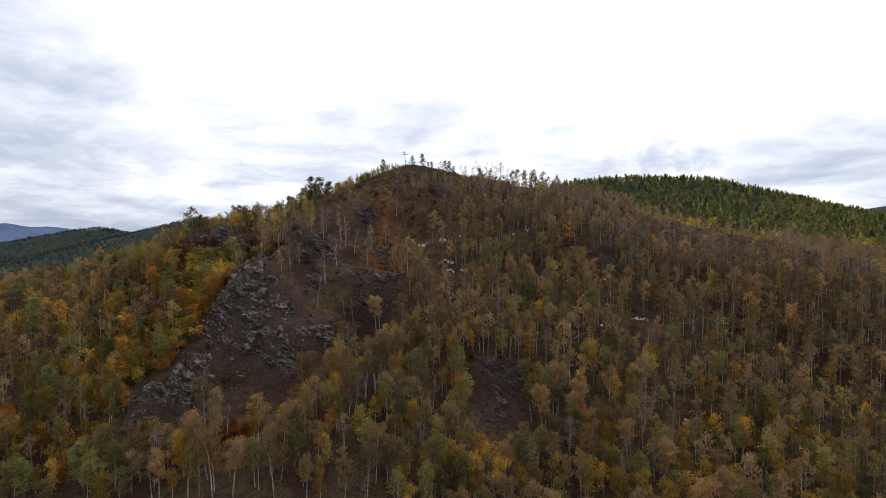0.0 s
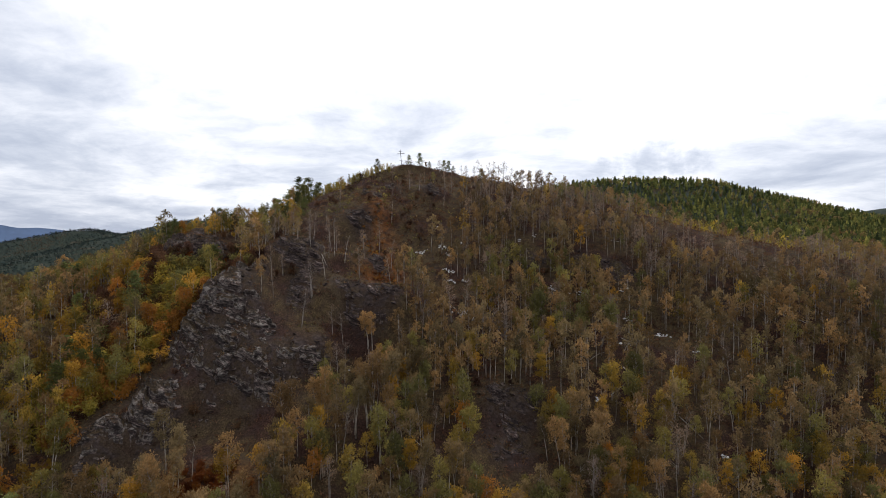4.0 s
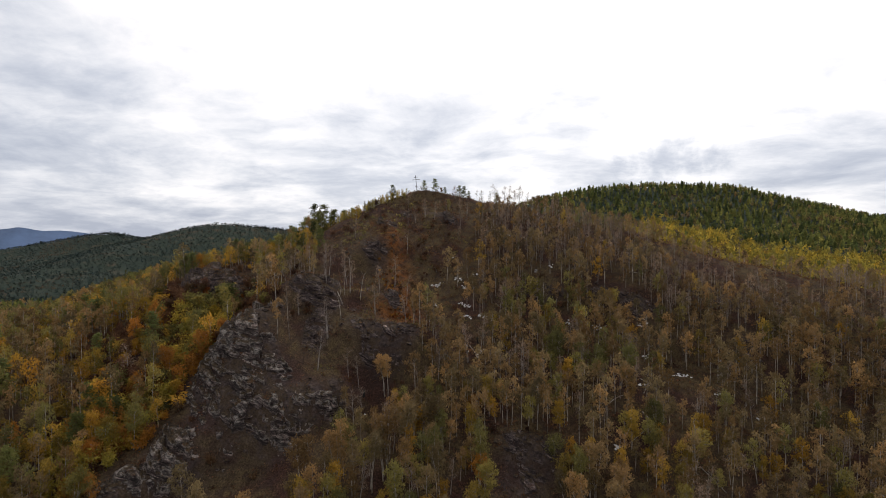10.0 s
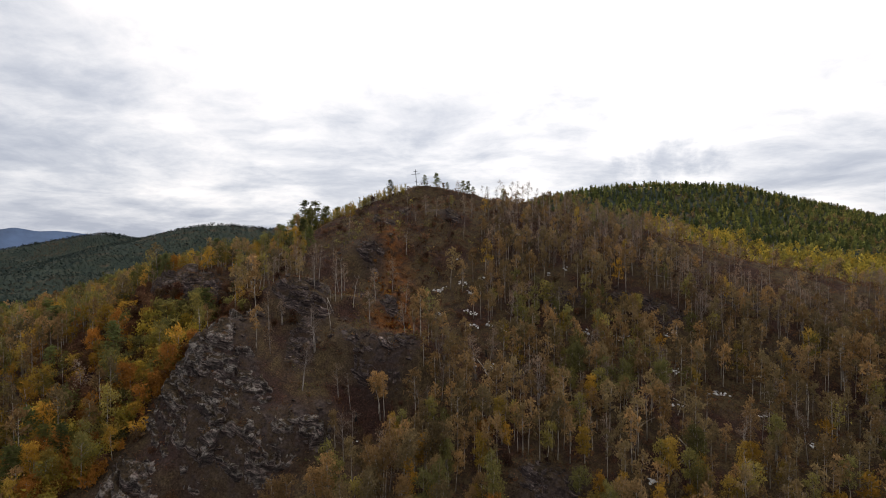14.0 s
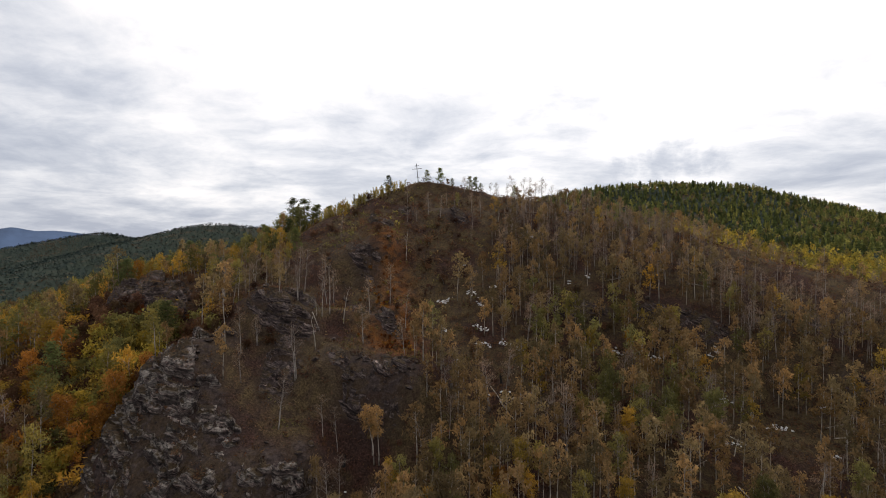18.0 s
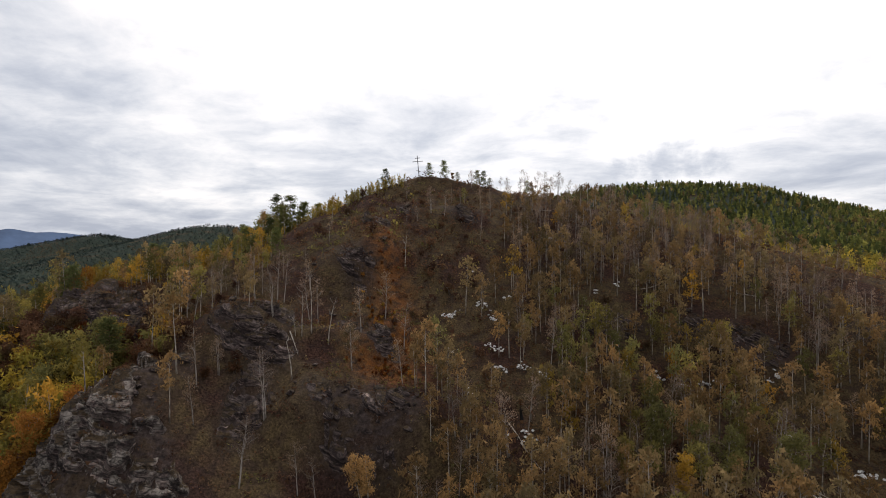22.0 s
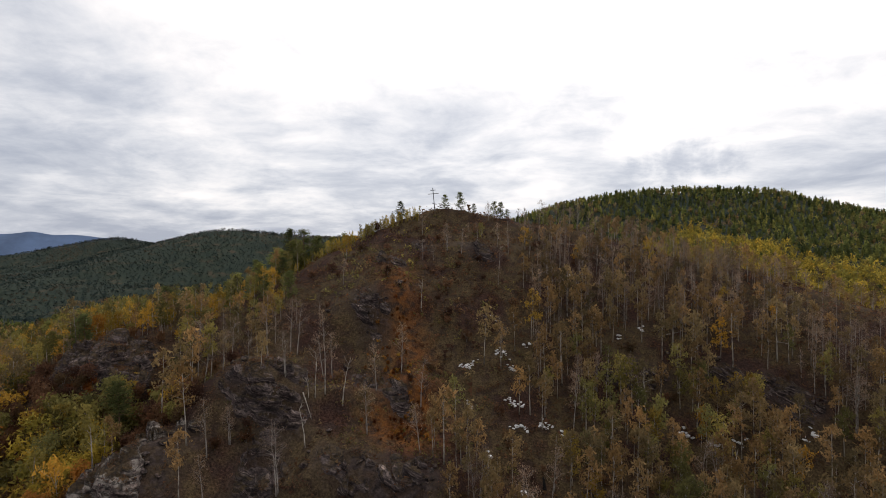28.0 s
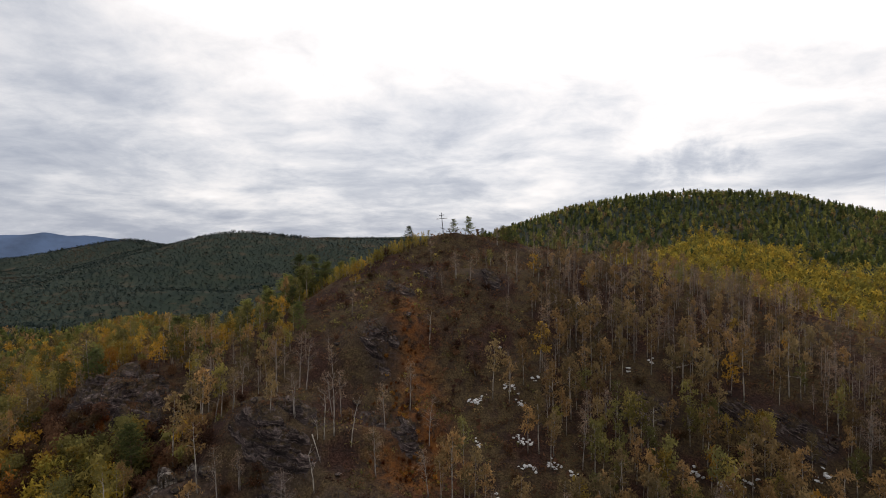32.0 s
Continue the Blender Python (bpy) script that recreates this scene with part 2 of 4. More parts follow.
def land(x, y):
    """Height of the ground anywhere."""
    x, y = np.asarray(x, float), np.asarray(y, float)
    far = np.hypot(x, y - 200)
    rise = curve(y, (230, 350, 450, 717, 900, 1000, 1090, 1250, 1500, 2000), (0, 0.15, 0.33, 0.57, 0.72, 0.86, 1.0, 0.9, 0.5, 0.05))
    z = -62 + (curve(x, HILL_X, HILL_Z) + 62) * rise * (y > 230)
    z = smax(z, np.full_like(z, -62.0) + 30 * np.exp(-((x) / 400.0) ** 2), 15)
    for pts, slope in RIDGES:
        d, top, _ = along(x, y, pts)
        z = smax(z, top - slope * (np.sqrt(d * d + 90.0 ** 2) - 90), 20)
    z = z + np.clip((85 - z) / 90, 0, 1) * np.clip((-x - 200) / 300, 0, 1) * 26 * (0.35 - np.abs(fbm(x / 420, y / 420, 6.1, 3)))
    z = z + np.clip((far - 300) / 700, 0, 1) * (6 * fbm(x / 230, y / 230, 2.2, 4))
    z = smax(z, hill(x, y), 6)
    close = np.clip(1 - (far - 250) / 200, 0, 1)
    return z + close * (1.3 * fbm(x / 16, y / 16, 5.5, 3) + 0.35 * fbm(x / 3.1, y / 3.1, 1.1, 2))


def land1(x, y):
    return float(land(np.array([x]), np.array([y]))[0])


# bare rock, outcrop by outcrop: swell, then patches of x, y, half length, half width, turn
CRAG, SECOND = 0, 1
SPUR_ROCKS = (
    (0.6, ((-61, 177, 10, 6.5, -70), (-66, 164, 12, 7, -70), (-57, 160, 12, 7, -20), (-45, 160, 10, 6, 40), (-70, 148, 9, 6, -60), (-77, 139, 7, 5, -50), (-53, 169, 9, 5, -40), (-36, 166, 6, 3.5, 40))),
    (1.2, ((-46, 204, 7.5, 5, -20), (-48, 194, 9.5, 4.2, 0), (-44, 185, 4.5, 7, -10))),
    (0.6, ((-24, 185, 11, 5.5, 0), (-17, 186, 5, 5, 0))),
    (0.8, ((18, 159, 9, 5, 0), (15, 152, 7, 6, 0))),
    (0.8, ((-33, 227, 8, 4.5, -40),)),
    (0.7, ((-57, 186.5, 3.6, 2.8, -40),)),
    (0.7, ((-26, 208, 9, 3.2, -25),)),
)
SIDE_ROCKS = (
    (1.9, ((-87, 211, 12, 8, 10), (-80, 205, 6, 4, 30))),
    (1.2, ((-111, 177, 6, 4.5, 20),)),
    (0.8, ((-5, 254.5, 6, 3, -30),)),
    (0.8, ((-30, 246, 6, 2.6, -40),)),
    (1.0, ((63, 221, 8, 4, -15), (54, 225, 5, 3, -10))),
    (0.9, ((94, 222, 9, 3, -25),)),
    (1.0, ((96, 202, 6, 3.5, 0),)),
    (1.2, ((116, 161, 9, 4.5, 5),)),
    (0.9, ((33, 226, 7, 3.5, 0),)),
    (0.8, ((-22, 257, 5, 2.4, -40),)),
)
ROCKS = SPUR_ROCKS + SIDE_ROCKS

BED = np.array((0.36, -0.22, 0.91))          # across the rock's layers
RUN = np.array((0.85, 0.45, -0.23))          # along them
ACROSS = np.cross(BED, RUN)


def rock_edge(x, y, patches):
    """How deep inside an outcrop's patches a place lies: above 0 within."""
    best = np.full(np.shape(x), -9.0)
    for cx, cy, a, b, turn in patches:
        c, s = math.cos(radians(turn)), math.sin(radians(turn))
        u, v = ((x - cx) * c + (y - cy) * s) / a, (-(x - cx) * s + (y - cy) * c) / b
        best = np.maximum(best, 1.05 - np.hypot(u, v))
    return best + 0.34 * fbm(x / 4.5, y / 4.5, 4.4, 4)


def bare(x, y):
    """How much of the ground is bare rock, 0 to 1."""
    m = np.zeros(np.shape(x))
    for _, patches in ROCKS:
        m = np.maximum(m, np.clip(0.5 + 1.5 * rock_edge(x, y, patches), 0, 1))
    return m


# ---- materials ----
def material(name, rough=0.9):
    m = bpy.data.materials.new(name)
    m.use_nodes = True
    return m, Nodes(m.node_tree)


def finish(n, colour, rough=0.9, bump=None, depth=0.1, metal=0.0, spec=0.2):
    ins = {"Base Color": colour, "Roughness": rough, "Metallic": metal, "Specular IOR Level": spec}
    if bump is not None:
        ins["Normal"] = n.put("ShaderNodeBump", {"Height": bump, "Strength": 0.8, "Distance": depth}).outputs[0]
    b = n.put("ShaderNodeBsdfPrincipled", ins)
    n.put("ShaderNodeOutputMaterial", {0: b.outputs[0]})


def world_place(n):
    return n.put("ShaderNodeNewGeometry").outputs["Position"]


def ground_material():
    m, n = material("leaf_litter_and_soil")
    p = world_place(n)
    a = n.noise(p, 0.07, 4)
    b = n.noise(p, 0.45, 6, 0.65)
    c = n.noise(p, 2.6, 6, 0.7)
    litter = n.ramp(c, [(0.36, (0.010, 0.005, 0.004)), (0.50, (0.042, 0.021, 0.015)), (0.62, (0.088, 0.044, 0.032)), (0.76, (0.155, 0.083, 0.060))])
    grass = n.ramp(c, [(0.34, (0.018, 0.012, 0.006)), (0.52, (0.078, 0.054, 0.027)), (0.75, (0.165, 0.112, 0.052))])
    col = n.mix(n.ramp(a, [(0.40, (0, 0, 0)), (0.52, (1, 1, 1))]), litter, grass)
    soil = n.ramp(c, [(0.34, (0.012, 0.008, 0.007)), (0.7, (0.058, 0.036, 0.029))])
    col = n.mix(n.ramp(b, [(0.40, (0.75, 0.75, 0.75)), (0.54, (0, 0, 0))]), col, soil)
    rust = n.ramp(c, [(0.3, (0.065, 0.024, 0.009)), (0.5, (0.150, 0.056, 0.016)), (0.7, (0.22, 0.100, 0.026))])
    at = n.put("ShaderNodeAttribute", attribute_name="rust").outputs["Fac"]
    col = n.mix(n.math("MULTIPLY", at, n.ramp(b, [(0.38, (0, 0, 0)), (0.55, (1, 1, 1))])), col, rust)
    stone = n.ramp(n.noise(p, 1.1, 8, 0.7), [(0.35, (0.014, 0.011, 0.010)), (0.5, (0.040, 0.029, 0.026)), (0.68, (0.090, 0.067, 0.058))])
    rk = n.put("ShaderNodeAttribute", attribute_name="stone").outputs["Fac"]
    col = n.mix(n.math("MULTIPLY", rk, n.ramp(b, [(0.40, (0, 0, 0)), (0.56, (1, 1, 1))])), col, stone)
    wood = n.ramp(n.noise(p, 0.02, 6, 0.65), [(0.35, (0.012, 0.021, 0.016)), (0.55, (0.020, 0.029, 0.019)), (0.66, (0.056, 0.040, 0.024)), (0.78, (0.042, 0.036, 0.022))])
    fr = n.put("ShaderNodeAttribute", attribute_name="woods").outputs["Fac"]
    col = n.mix(fr, col, wood)
    finish(n, col, 0.95, n.math("ADD", c, b), 0.35, spec=0.1)
    return m


def rock_material(name, gain, pale):
    m, n = material(name)
    p = world_place(n)
    dots = [n.math("MULTIPLY", n.put("ShaderNodeVectorMath", {0: p, 1: tuple(way)}, operation="DOT_PRODUCT").outputs["Value"], k) for way, k in ((RUN, 0.26), (ACROSS, 0.30), (BED, 2.3))]
    turned = n.put("ShaderNodeCombineXYZ", {0: dots[0], 1: dots[1], 2: dots[2]}).outputs[0]
    layer = n.noise(turned, 1.0, 7, 0.62)
    lump = n.noise(p, 0.33, 4, 0.55)
    fine_n = n.noise(p, 2.0, 8, 0.68)
    plate = n.put("ShaderNodeTexVoronoi", {"Vector": turned, "Scale": 0.9, "Randomness": 1.0}).outputs["Color"]
    tone = n.put("ShaderNodeSeparateColor", {0: plate}).outputs[0]
    crack = n.put("ShaderNodeTexVoronoi", {"Vector": turned, "Scale": 0.9}, feature="DISTANCE_TO_EDGE").outputs["Distance"]
    col = n.ramp(layer, [(0.37, (0.014, 0.009, 0.009)), (0.46, (0.056, 0.039, 0.038)), (0.54, (0.138, 0.101, 0.094)), (0.64, (0.34, 0.270, 0.238))])
    col = n.mix(1.0, col, n.ramp(fine_n, [(0.36, (0.55 * gain,) * 3), (0.52, (1.0 * gain,) * 3), (0.66, (1.7 * gain, 1.62 * gain, 1.52 * gain))]), "MULTIPLY")
    col = n.mix(1.0, col, n.ramp(tone, [(0.0, (0.62, 0.61, 0.60)), (0.55, (0.95, 0.94, 0.93)), (1.0, (1.5, 1.46, 1.4))]), "MULTIPLY")
    up_n = n.put("ShaderNodeSeparateXYZ", {0: n.put("ShaderNodeNewGeometry").outputs["Normal"]}).outputs[2]
    lichen = n.ramp(fine_n, [(0.36, tuple(0.35 * v for v in pale)), (0.5, tuple(0.75 * v for v in pale)), (0.64, pale)])
    # lichen patches, weighted to upward faces to paint in sky-lit tops
    lit_crust = n.math("MULTIPLY", n.ramp(n.noise(p, 0.8, 6, 0.65), [(0.43, (0, 0, 0)), (0.55, (0.85, 0.85, 0.85))]), n.ramp(up_n, [(0.15, (0.16, 0.16, 0.16)), (0.6, (1, 1, 1))]))
    col = n.mix(lit_crust, col, lichen)
    moss = n.ramp(fine_n, [(0.3, (0.026, 0.017, 0.010)), (0.6, (0.072, 0.047, 0.024)), (0.8, (0.115, 0.084, 0.036))])
    ledge = n.math("MULTIPLY", n.ramp(up_n, [(0.50, (0, 0, 0)), (0.72, (1, 1, 1))]), n.ramp(lump, [(0.42, (0, 0, 0)), (0.50, (1, 1, 1))]))
    col = n.mix(ledge, col, moss)
    col = n.mix(n.ramp(crack, [(0.0, (0.9, 0.9, 0.9)), (0.09, (0, 0, 0))]), col, (0.016, 0.013, 0.012, 1))
    finish(n, col, 0.88, n.math("ADD", n.math("ADD", n.math("MULTIPLY", layer, 1.6), n.math("MULTIPLY", fine_n, 0.8)), n.math("MULTIPLY", tone, 0.5)), 0.9, spec=0.2)
    return m


def leaf_material(name, stops, single):
    """stops: a ramp of leaf colours, picked tree by tree and varied leaf by leaf. single: the tree is an object of its own."""
    m, n = material(name)
    if single:
        pick = n.put("ShaderNodeObjectInfo").outputs["Random"]
    else:
        pick = n.put("ShaderNodeAttribute", attribute_name="tint").outputs["Fac"]
    leaf = n.put("ShaderNodeNewGeometry").outputs["Random Per Island"]
    fac = n.math("ADD", n.math("MULTIPLY", pick, 0.82), n.math("MULTIPLY", leaf, 0.18))
    col = n.ramp(fac, [(k / (len(stops) - 1), c) for k, c in enumerate(stops)])
    col = n.mix(1.0, col, n.ramp(leaf, [(0, (0.74, 0.74, 0.74)), (1, (1.2, 1.2, 1.2))]), "MULTIPLY")
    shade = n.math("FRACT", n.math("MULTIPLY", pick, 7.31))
    col = n.mix(1.0, col, n.ramp(shade, [(0, (0.56, 0.56, 0.58)), (1, (1.50, 1.47, 1.40))]), "MULTIPLY")
    d = n.put("ShaderNodeBsdfDiffuse", {0: col, 1: 1.0})
    t = n.put("ShaderNodeBsdfTranslucent", {0: col})
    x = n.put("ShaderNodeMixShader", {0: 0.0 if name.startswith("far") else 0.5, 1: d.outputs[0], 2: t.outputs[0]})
    n.put("ShaderNodeOutputMaterial", {0: x.outputs[0]})
    return m


def bark_material(name, light, dark, scale):
    m, n = material(name)
    p = world_place(n)
    stretched = n.put("ShaderNodeMapping", {0: p, 3: (1.0, 1.0, 0.45)}).outputs[0]
    a = n.noise(stretched, scale, 5, 0.65)
    col = n.ramp(a, [(0.38, dark), (0.5, light), (0.8, tuple(min(1, 1.15 * v) for v in light))])
    finish(n, col, 0.8, a, 0.02)
    return m


def plain_material(name, colour, rough=0.7, metal=0.0, scale=6.0):
    m, n = material(name)
    a = n.noise(world_place(n), scale, 6, 0.65)
    col = n.mix(1.0, (*colour, 1), n.ramp(a, [(0.3, (0.6, 0.6, 0.6)), (0.7, (1.2, 1.2, 1.2))]), "MULTIPLY")
    finish(n, col, rough, a, 0.05, metal)
    return m


PALETTE = {
    "olive": [(0.180, 0.142, 0.076), (0.225, 0.163, 0.080), (0.270, 0.172, 0.080), (0.310, 0.190, 0.076)],
    "green": [(0.140, 0.136, 0.054), (0.195, 0.172, 0.058), (0.270, 0.214, 0.060)],
    "yellow": [(0.235, 0.178, 0.050), (0.315, 0.214, 0.046), (0.395, 0.240, 0.042), (0.420, 0.222, 0.040)],
    "gold": [(0.200, 0.192, 0.056), (0.300, 0.245, 0.052), (0.385, 0.285, 0.048), (0.430, 0.280, 0.046)],
    "orange": [(0.270, 0.132, 0.038), (0.325, 0.146, 0.034), (0.385, 0.178, 0.034)],
    "bare": [(0.195, 0.145, 0.118), (0.235, 0.166, 0.122), (0.275, 0.190, 0.118)],
    "pine": [(0.110, 0.132, 0.056), (0.165, 0.180, 0.064), (0.245, 0.235, 0.070)],
    "spruce": [(0.058, 0.078, 0.036), (0.102, 0.124, 0.046), (0.170, 0.182, 0.056), (0.300, 0.270, 0.074)],
    # bluish greens: distance haze painted into the leaf colour
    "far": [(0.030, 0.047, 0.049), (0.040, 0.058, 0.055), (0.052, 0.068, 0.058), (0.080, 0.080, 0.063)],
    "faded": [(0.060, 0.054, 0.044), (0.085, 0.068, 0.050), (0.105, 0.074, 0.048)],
    "brush": [(0.054, 0.031, 0.026), (0.106, 0.056, 0.038), (0.145, 0.076, 0.044), (0.120, 0.080, 0.042), (0.160, 0.068, 0.036)],
    "russet": [(0.110, 0.036, 0.016), (0.170, 0.055, 0.018), (0.230, 0.090, 0.022)],
}
LEAF = {k: leaf_material(k + "_leaves", v, True) for k, v in PALETTE.items()}
LEAF_MANY = {k: leaf_material(k + "_leaves_of_a_wood", v, False) for k, v in PALETTE.items()}
GROUND = ground_material()
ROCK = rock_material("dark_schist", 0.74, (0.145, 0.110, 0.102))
# copy with paler lichen, its brightness standing in for top light on the crag
ROCK_PALE = rock_material("lit_lichen_schist", 0.72, (0.36, 0.315, 0.272))
BIRCH_BARK = bark_material("birch_bark", (0.37, 0.325, 0.27), (0.11, 0.09, 0.075), 2.2)
GREY_BARK = bark_material("dead_grey_bark", (0.30, 0.262, 0.228), (0.12, 0.10, 0.088), 3.0)
PINE_BARK = bark_material("pine_bark", (0.17, 0.10, 0.065), (0.05, 0.036, 0.03), 4.0)
PALE_STONE = plain_material("pale_quartz", (0.62, 0.61, 0.60), 0.75, 0.0, 3.0)
CROSS_STEEL = plain_material("galvanised_steel", (0.20, 0.20, 0.21), 0.55, 0.4, 5.0)
CHAR = plain_material("charred_wood", (0.012, 0.011, 0.011), 0.85, 0.0, 8.0)
# blue here is aerial haze painted into the base colour
FAR_BLUE = plain_material("hazed_forest", (0.070, 0.110, 0.195), 1.0, 0.0, 0.004)


# ---- making meshes ----
def mesh_of(name, verts, tris, mat, smooth=False, tint=None, second=None, split=0, **attrs):
    me = bpy.data.meshes.new(name)
    verts, tris = np.asarray(verts, np.float32), np.asarray(tris, np.int32)
    me.vertices.add(len(verts))
    me.vertices.foreach_set("co", verts.ravel())
    me.loops.add(tris.size)
    me.loops.foreach_set("vertex_index", tris.ravel())
    me.polygons.add(len(tris))
    me.polygons.foreach_set("loop_start", np.arange(0, tris.size, tris.shape[1], dtype=np.int32))
    if smooth:
        me.polygons.foreach_set("use_smooth", np.ones(len(tris), bool))
    if tint is not None:
        attrs["tint"] = tint
    for key, val in attrs.items():
        me.attributes.new(key, "FLOAT", "POINT").data.foreach_set("value", np.asarray(val, np.float32))
    me.update(calc_edges=True)
    me.materials.append(mat)
    if second:
        me.materials.append(second)
        me.polygons.foreach_set("material_index", (np.arange(len(tris)) >= split).astype(np.int32))
    return me


def part(name, me, parent, label=""):
    ob = new(name, me)
    ob.parent = parent
    return tagged(ob, label) if label else ob


def tube(path, radii, sides=5):
    path, n = np.asarray(path, float), len(path)
    ways = np.gradient(path, axis=0)
    ways /= np.linalg.norm(ways, axis=1)[:, None] + 1e-9
    ref = np.where(np.abs(ways[:, 2:3]) > 0.9, [[1.0, 0, 0]], [[0, 0, 1.0]])
    u = np.cross(ways, ref)
    u /= np.linalg.norm(u, axis=1)[:, None]
    v = np.cross(ways, u)
    ang = np.arange(sides) * 2 * math.pi / sides
    ring = path[:, None, :] + np.asarray(radii)[:, None, None] * (np.cos(ang)[None, :, None] * u[:, None, :] + np.sin(ang)[None, :, None] * v[:, None, :])
    tris = []
    for i in range(n - 1):
        for k in range(sides):
            a, b = i * sides + k, i * sides + (k + 1) % sides
            tris += [(a, b, b + sides), (a, b + sides, a + sides)]
    for k in range(1, sides - 1):
        tris += [(0, k + 1, k), ((n - 1) * sides, (n - 1) * sides + k, (n - 1) * sides + k + 1)]
    return ring.reshape(-1, 3), np.array(tris)


def join(pieces):
    vs, ts, at = [], [], 0
    for v, t in pieces:
        vs.append(v)
        ts.append(np.asarray(t) + at)
        at += len(v)
    return np.concatenate(vs), np.concatenate(ts)


def leaves(rng, centres, each, spread, size):
    """Small three-cornered sprays of leaves round the given centres."""
    c = np.repeat(np.asarray(centres), each, axis=0)
    c = c + rng.normal(0, 1, c.shape) * spread
    tri = rng.normal(0, 1, (len(c), 3, 3)) * np.asarray(size) * rng.uniform(0.6, 1.3, (len(c), 1, 1))
    return (c[:, None, :] + tri).reshape(-1, 3), np.arange(3 * len(c)).reshape(-1, 3)


def birch(seed, h, start, width, each, size, limbs=13, stems=1, lite=False):
    """Trunk, limbs and crown of a thin birch as three bare meshes."""
    rng = np.random.default_rng(seed)
    trunk, limb, spots = [], [], []
    for s in range(stems):
        off = rng.normal(0, 0.35, 2) * (stems > 1)
        bend = rng.normal(0, 0.035 * h, 2) + off * 1.6
        t = np.linspace(0, 1, 4 if lite else 7)
        wob = rng.normal(0, 0.012 * h, (len(t), 2)) * t[:, None]
        path = np.stack([off[0] + bend[0] * t ** 1.5 + wob[:, 0], off[1] + bend[1] * t ** 1.5 + wob[:, 1], -0.5 + t * (h + 0.5)], 1)
        trunk.append(tube(path, 0.115 * (h / 10) * (1 - 0.86 * t) * (1 + 0.25 * (t == 0)), 4 if lite else 6))
        for k in range(limbs):
            f = start + (0.97 - start) * (k + rng.uniform(0, 1)) / limbs
            base = np.array([np.interp(f, t, path[:, j]) for j in range(3)])
            a = rng.uniform(0, 2 * math.pi)
            g = (f - start) / (1 - start)
            reach = width * (0.35 + 0.9 * math.sin(math.pi * min(1, g * 0.8 + 0.22))) * rng.uniform(0.55, 1.15)
            tip = base + np.array([math.cos(a) * reach, math.sin(a) * reach, reach * rng.uniform(0.3, 0.95)])
            mid = (base + tip) / 2 + [0, 0, 0.1 * reach]
            limb.append(tube([base, tip], [0.035, 0.012], 3) if lite else tube([base, mid, tip], [0.035, 0.024, 0.010], 3))
            spots += [tip, mid * 0.4 + tip * 0.6, mid + rng.normal(0, 0.15, 3)]
        spots.append(path[-1])
    crown = leaves(rng, spots, each, 0.33 * width / 1.4, size)
    return join(trunk), join(limb), crown


def pine(seed, h, start, width, each, size):
    rng = np.random.default_rng(seed)
    t = np.linspace(0, 1, 6)
    wob = rng.normal(0, 0.008 * h, (6, 2)) * t[:, None]
    path = np.stack([wob[:, 0], wob[:, 1], -0.5 + t * (h + 0.5)], 1)
    trunk = tube(path, 0.17 * (h / 11) * (1 - 0.88 * t), 7)
    limb, spots = [], []
    tiers = int(8 + h * 0.5)
    for k in range(tiers):
        f = start + (0.97 - start) * k / (tiers - 1)
        g = (f - start) / (1 - start)
        for _ in range(rng.integers(4, 7)):
            a = rng.uniform(0, 2 * math.pi)
            reach = width * (1.0 - 0.80 * g ** 1.2) * rng.uniform(0.45, 1.15) * (0.6 + 0.4 * min(1, g * 4))
            base = np.array([0, 0, min(0.98, f + rng.uniform(-0.8, 0.8) * (0.97 - start) / tiers) * h])
            tip = base + [math.cos(a) * reach, math.sin(a) * reach, reach * rng.uniform(-0.05, 0.4)]
            limb.append(tube([base, tip], [0.045, 0.014], 3))
            spots += [tip, base * 0.28 + tip * 0.72, base * 0.52 + tip * 0.48]
    spots += [[0, 0, h * 0.97], [0, 0, h]]
    crown = leaves(rng, spots, each, [0.42, 0.42, 0.26], size)
    return trunk, join(limb), crown


def shrub(seed, h, width, each, size, stems=7):
    rng = np.random.default_rng(seed)
    limb, spots = [], []
    for k in range(stems):
        a, r = rng.uniform(0, 2 * math.pi), rng.uniform(0.2, 1) * width
        tip = np.array([math.cos(a) * r, math.sin(a) * r, h * rng.uniform(0.6, 1.0)])
        limb.append(tube([[0, 0, -0.2], tip * [0.4, 0.4, 0.55], tip], [0.04, 0.03, 0.012], 3))
        spots += [tip, tip * 0.75, tip * 0.5]
    return join(limb), leaves(rng, spots, each, 0.28 * width, size)


# ---- ground ----
def steps(lo, hi, fine, limit_lo, limit_hi, inner=None):
    xs = list(np.arange(lo, hi + fine, fine))
    if inner:
        a, b, f = inner
        xs = [v for v in xs if v < a or v > b] + list(np.arange(a, b, f))
        xs.sort()
    g = fine
    while xs[-1] < limit_hi:
        g *= 1.075
        xs.append(xs[-1] + min(g, 90))
    g = fine
    while xs[0] > limit_lo:
        g *= 1.075
        xs.insert(0, xs[0] - min(g, 90))
    return np.array(xs)


def rusty(x, y):
    d1 = along(x, y, [(-27, 240, 0), (-25, 228, 0), (-19, 214, 0)])[0]
    d2 = np.hypot((x + 21) / 6.0, (y - 204) / 7.0)
    d3 = np.hypot((x + 50) / 12.0, (y - 131) / 7.0)
    d4 = np.hypot((x + 82) / 5.0, (y - 210) / 10.0)
    return np.clip(np.maximum.reduce([1.0 - d1 / 8.0, 1.9 - d2, 1.3 - d3, 1.2 - d4]), 0, 1)


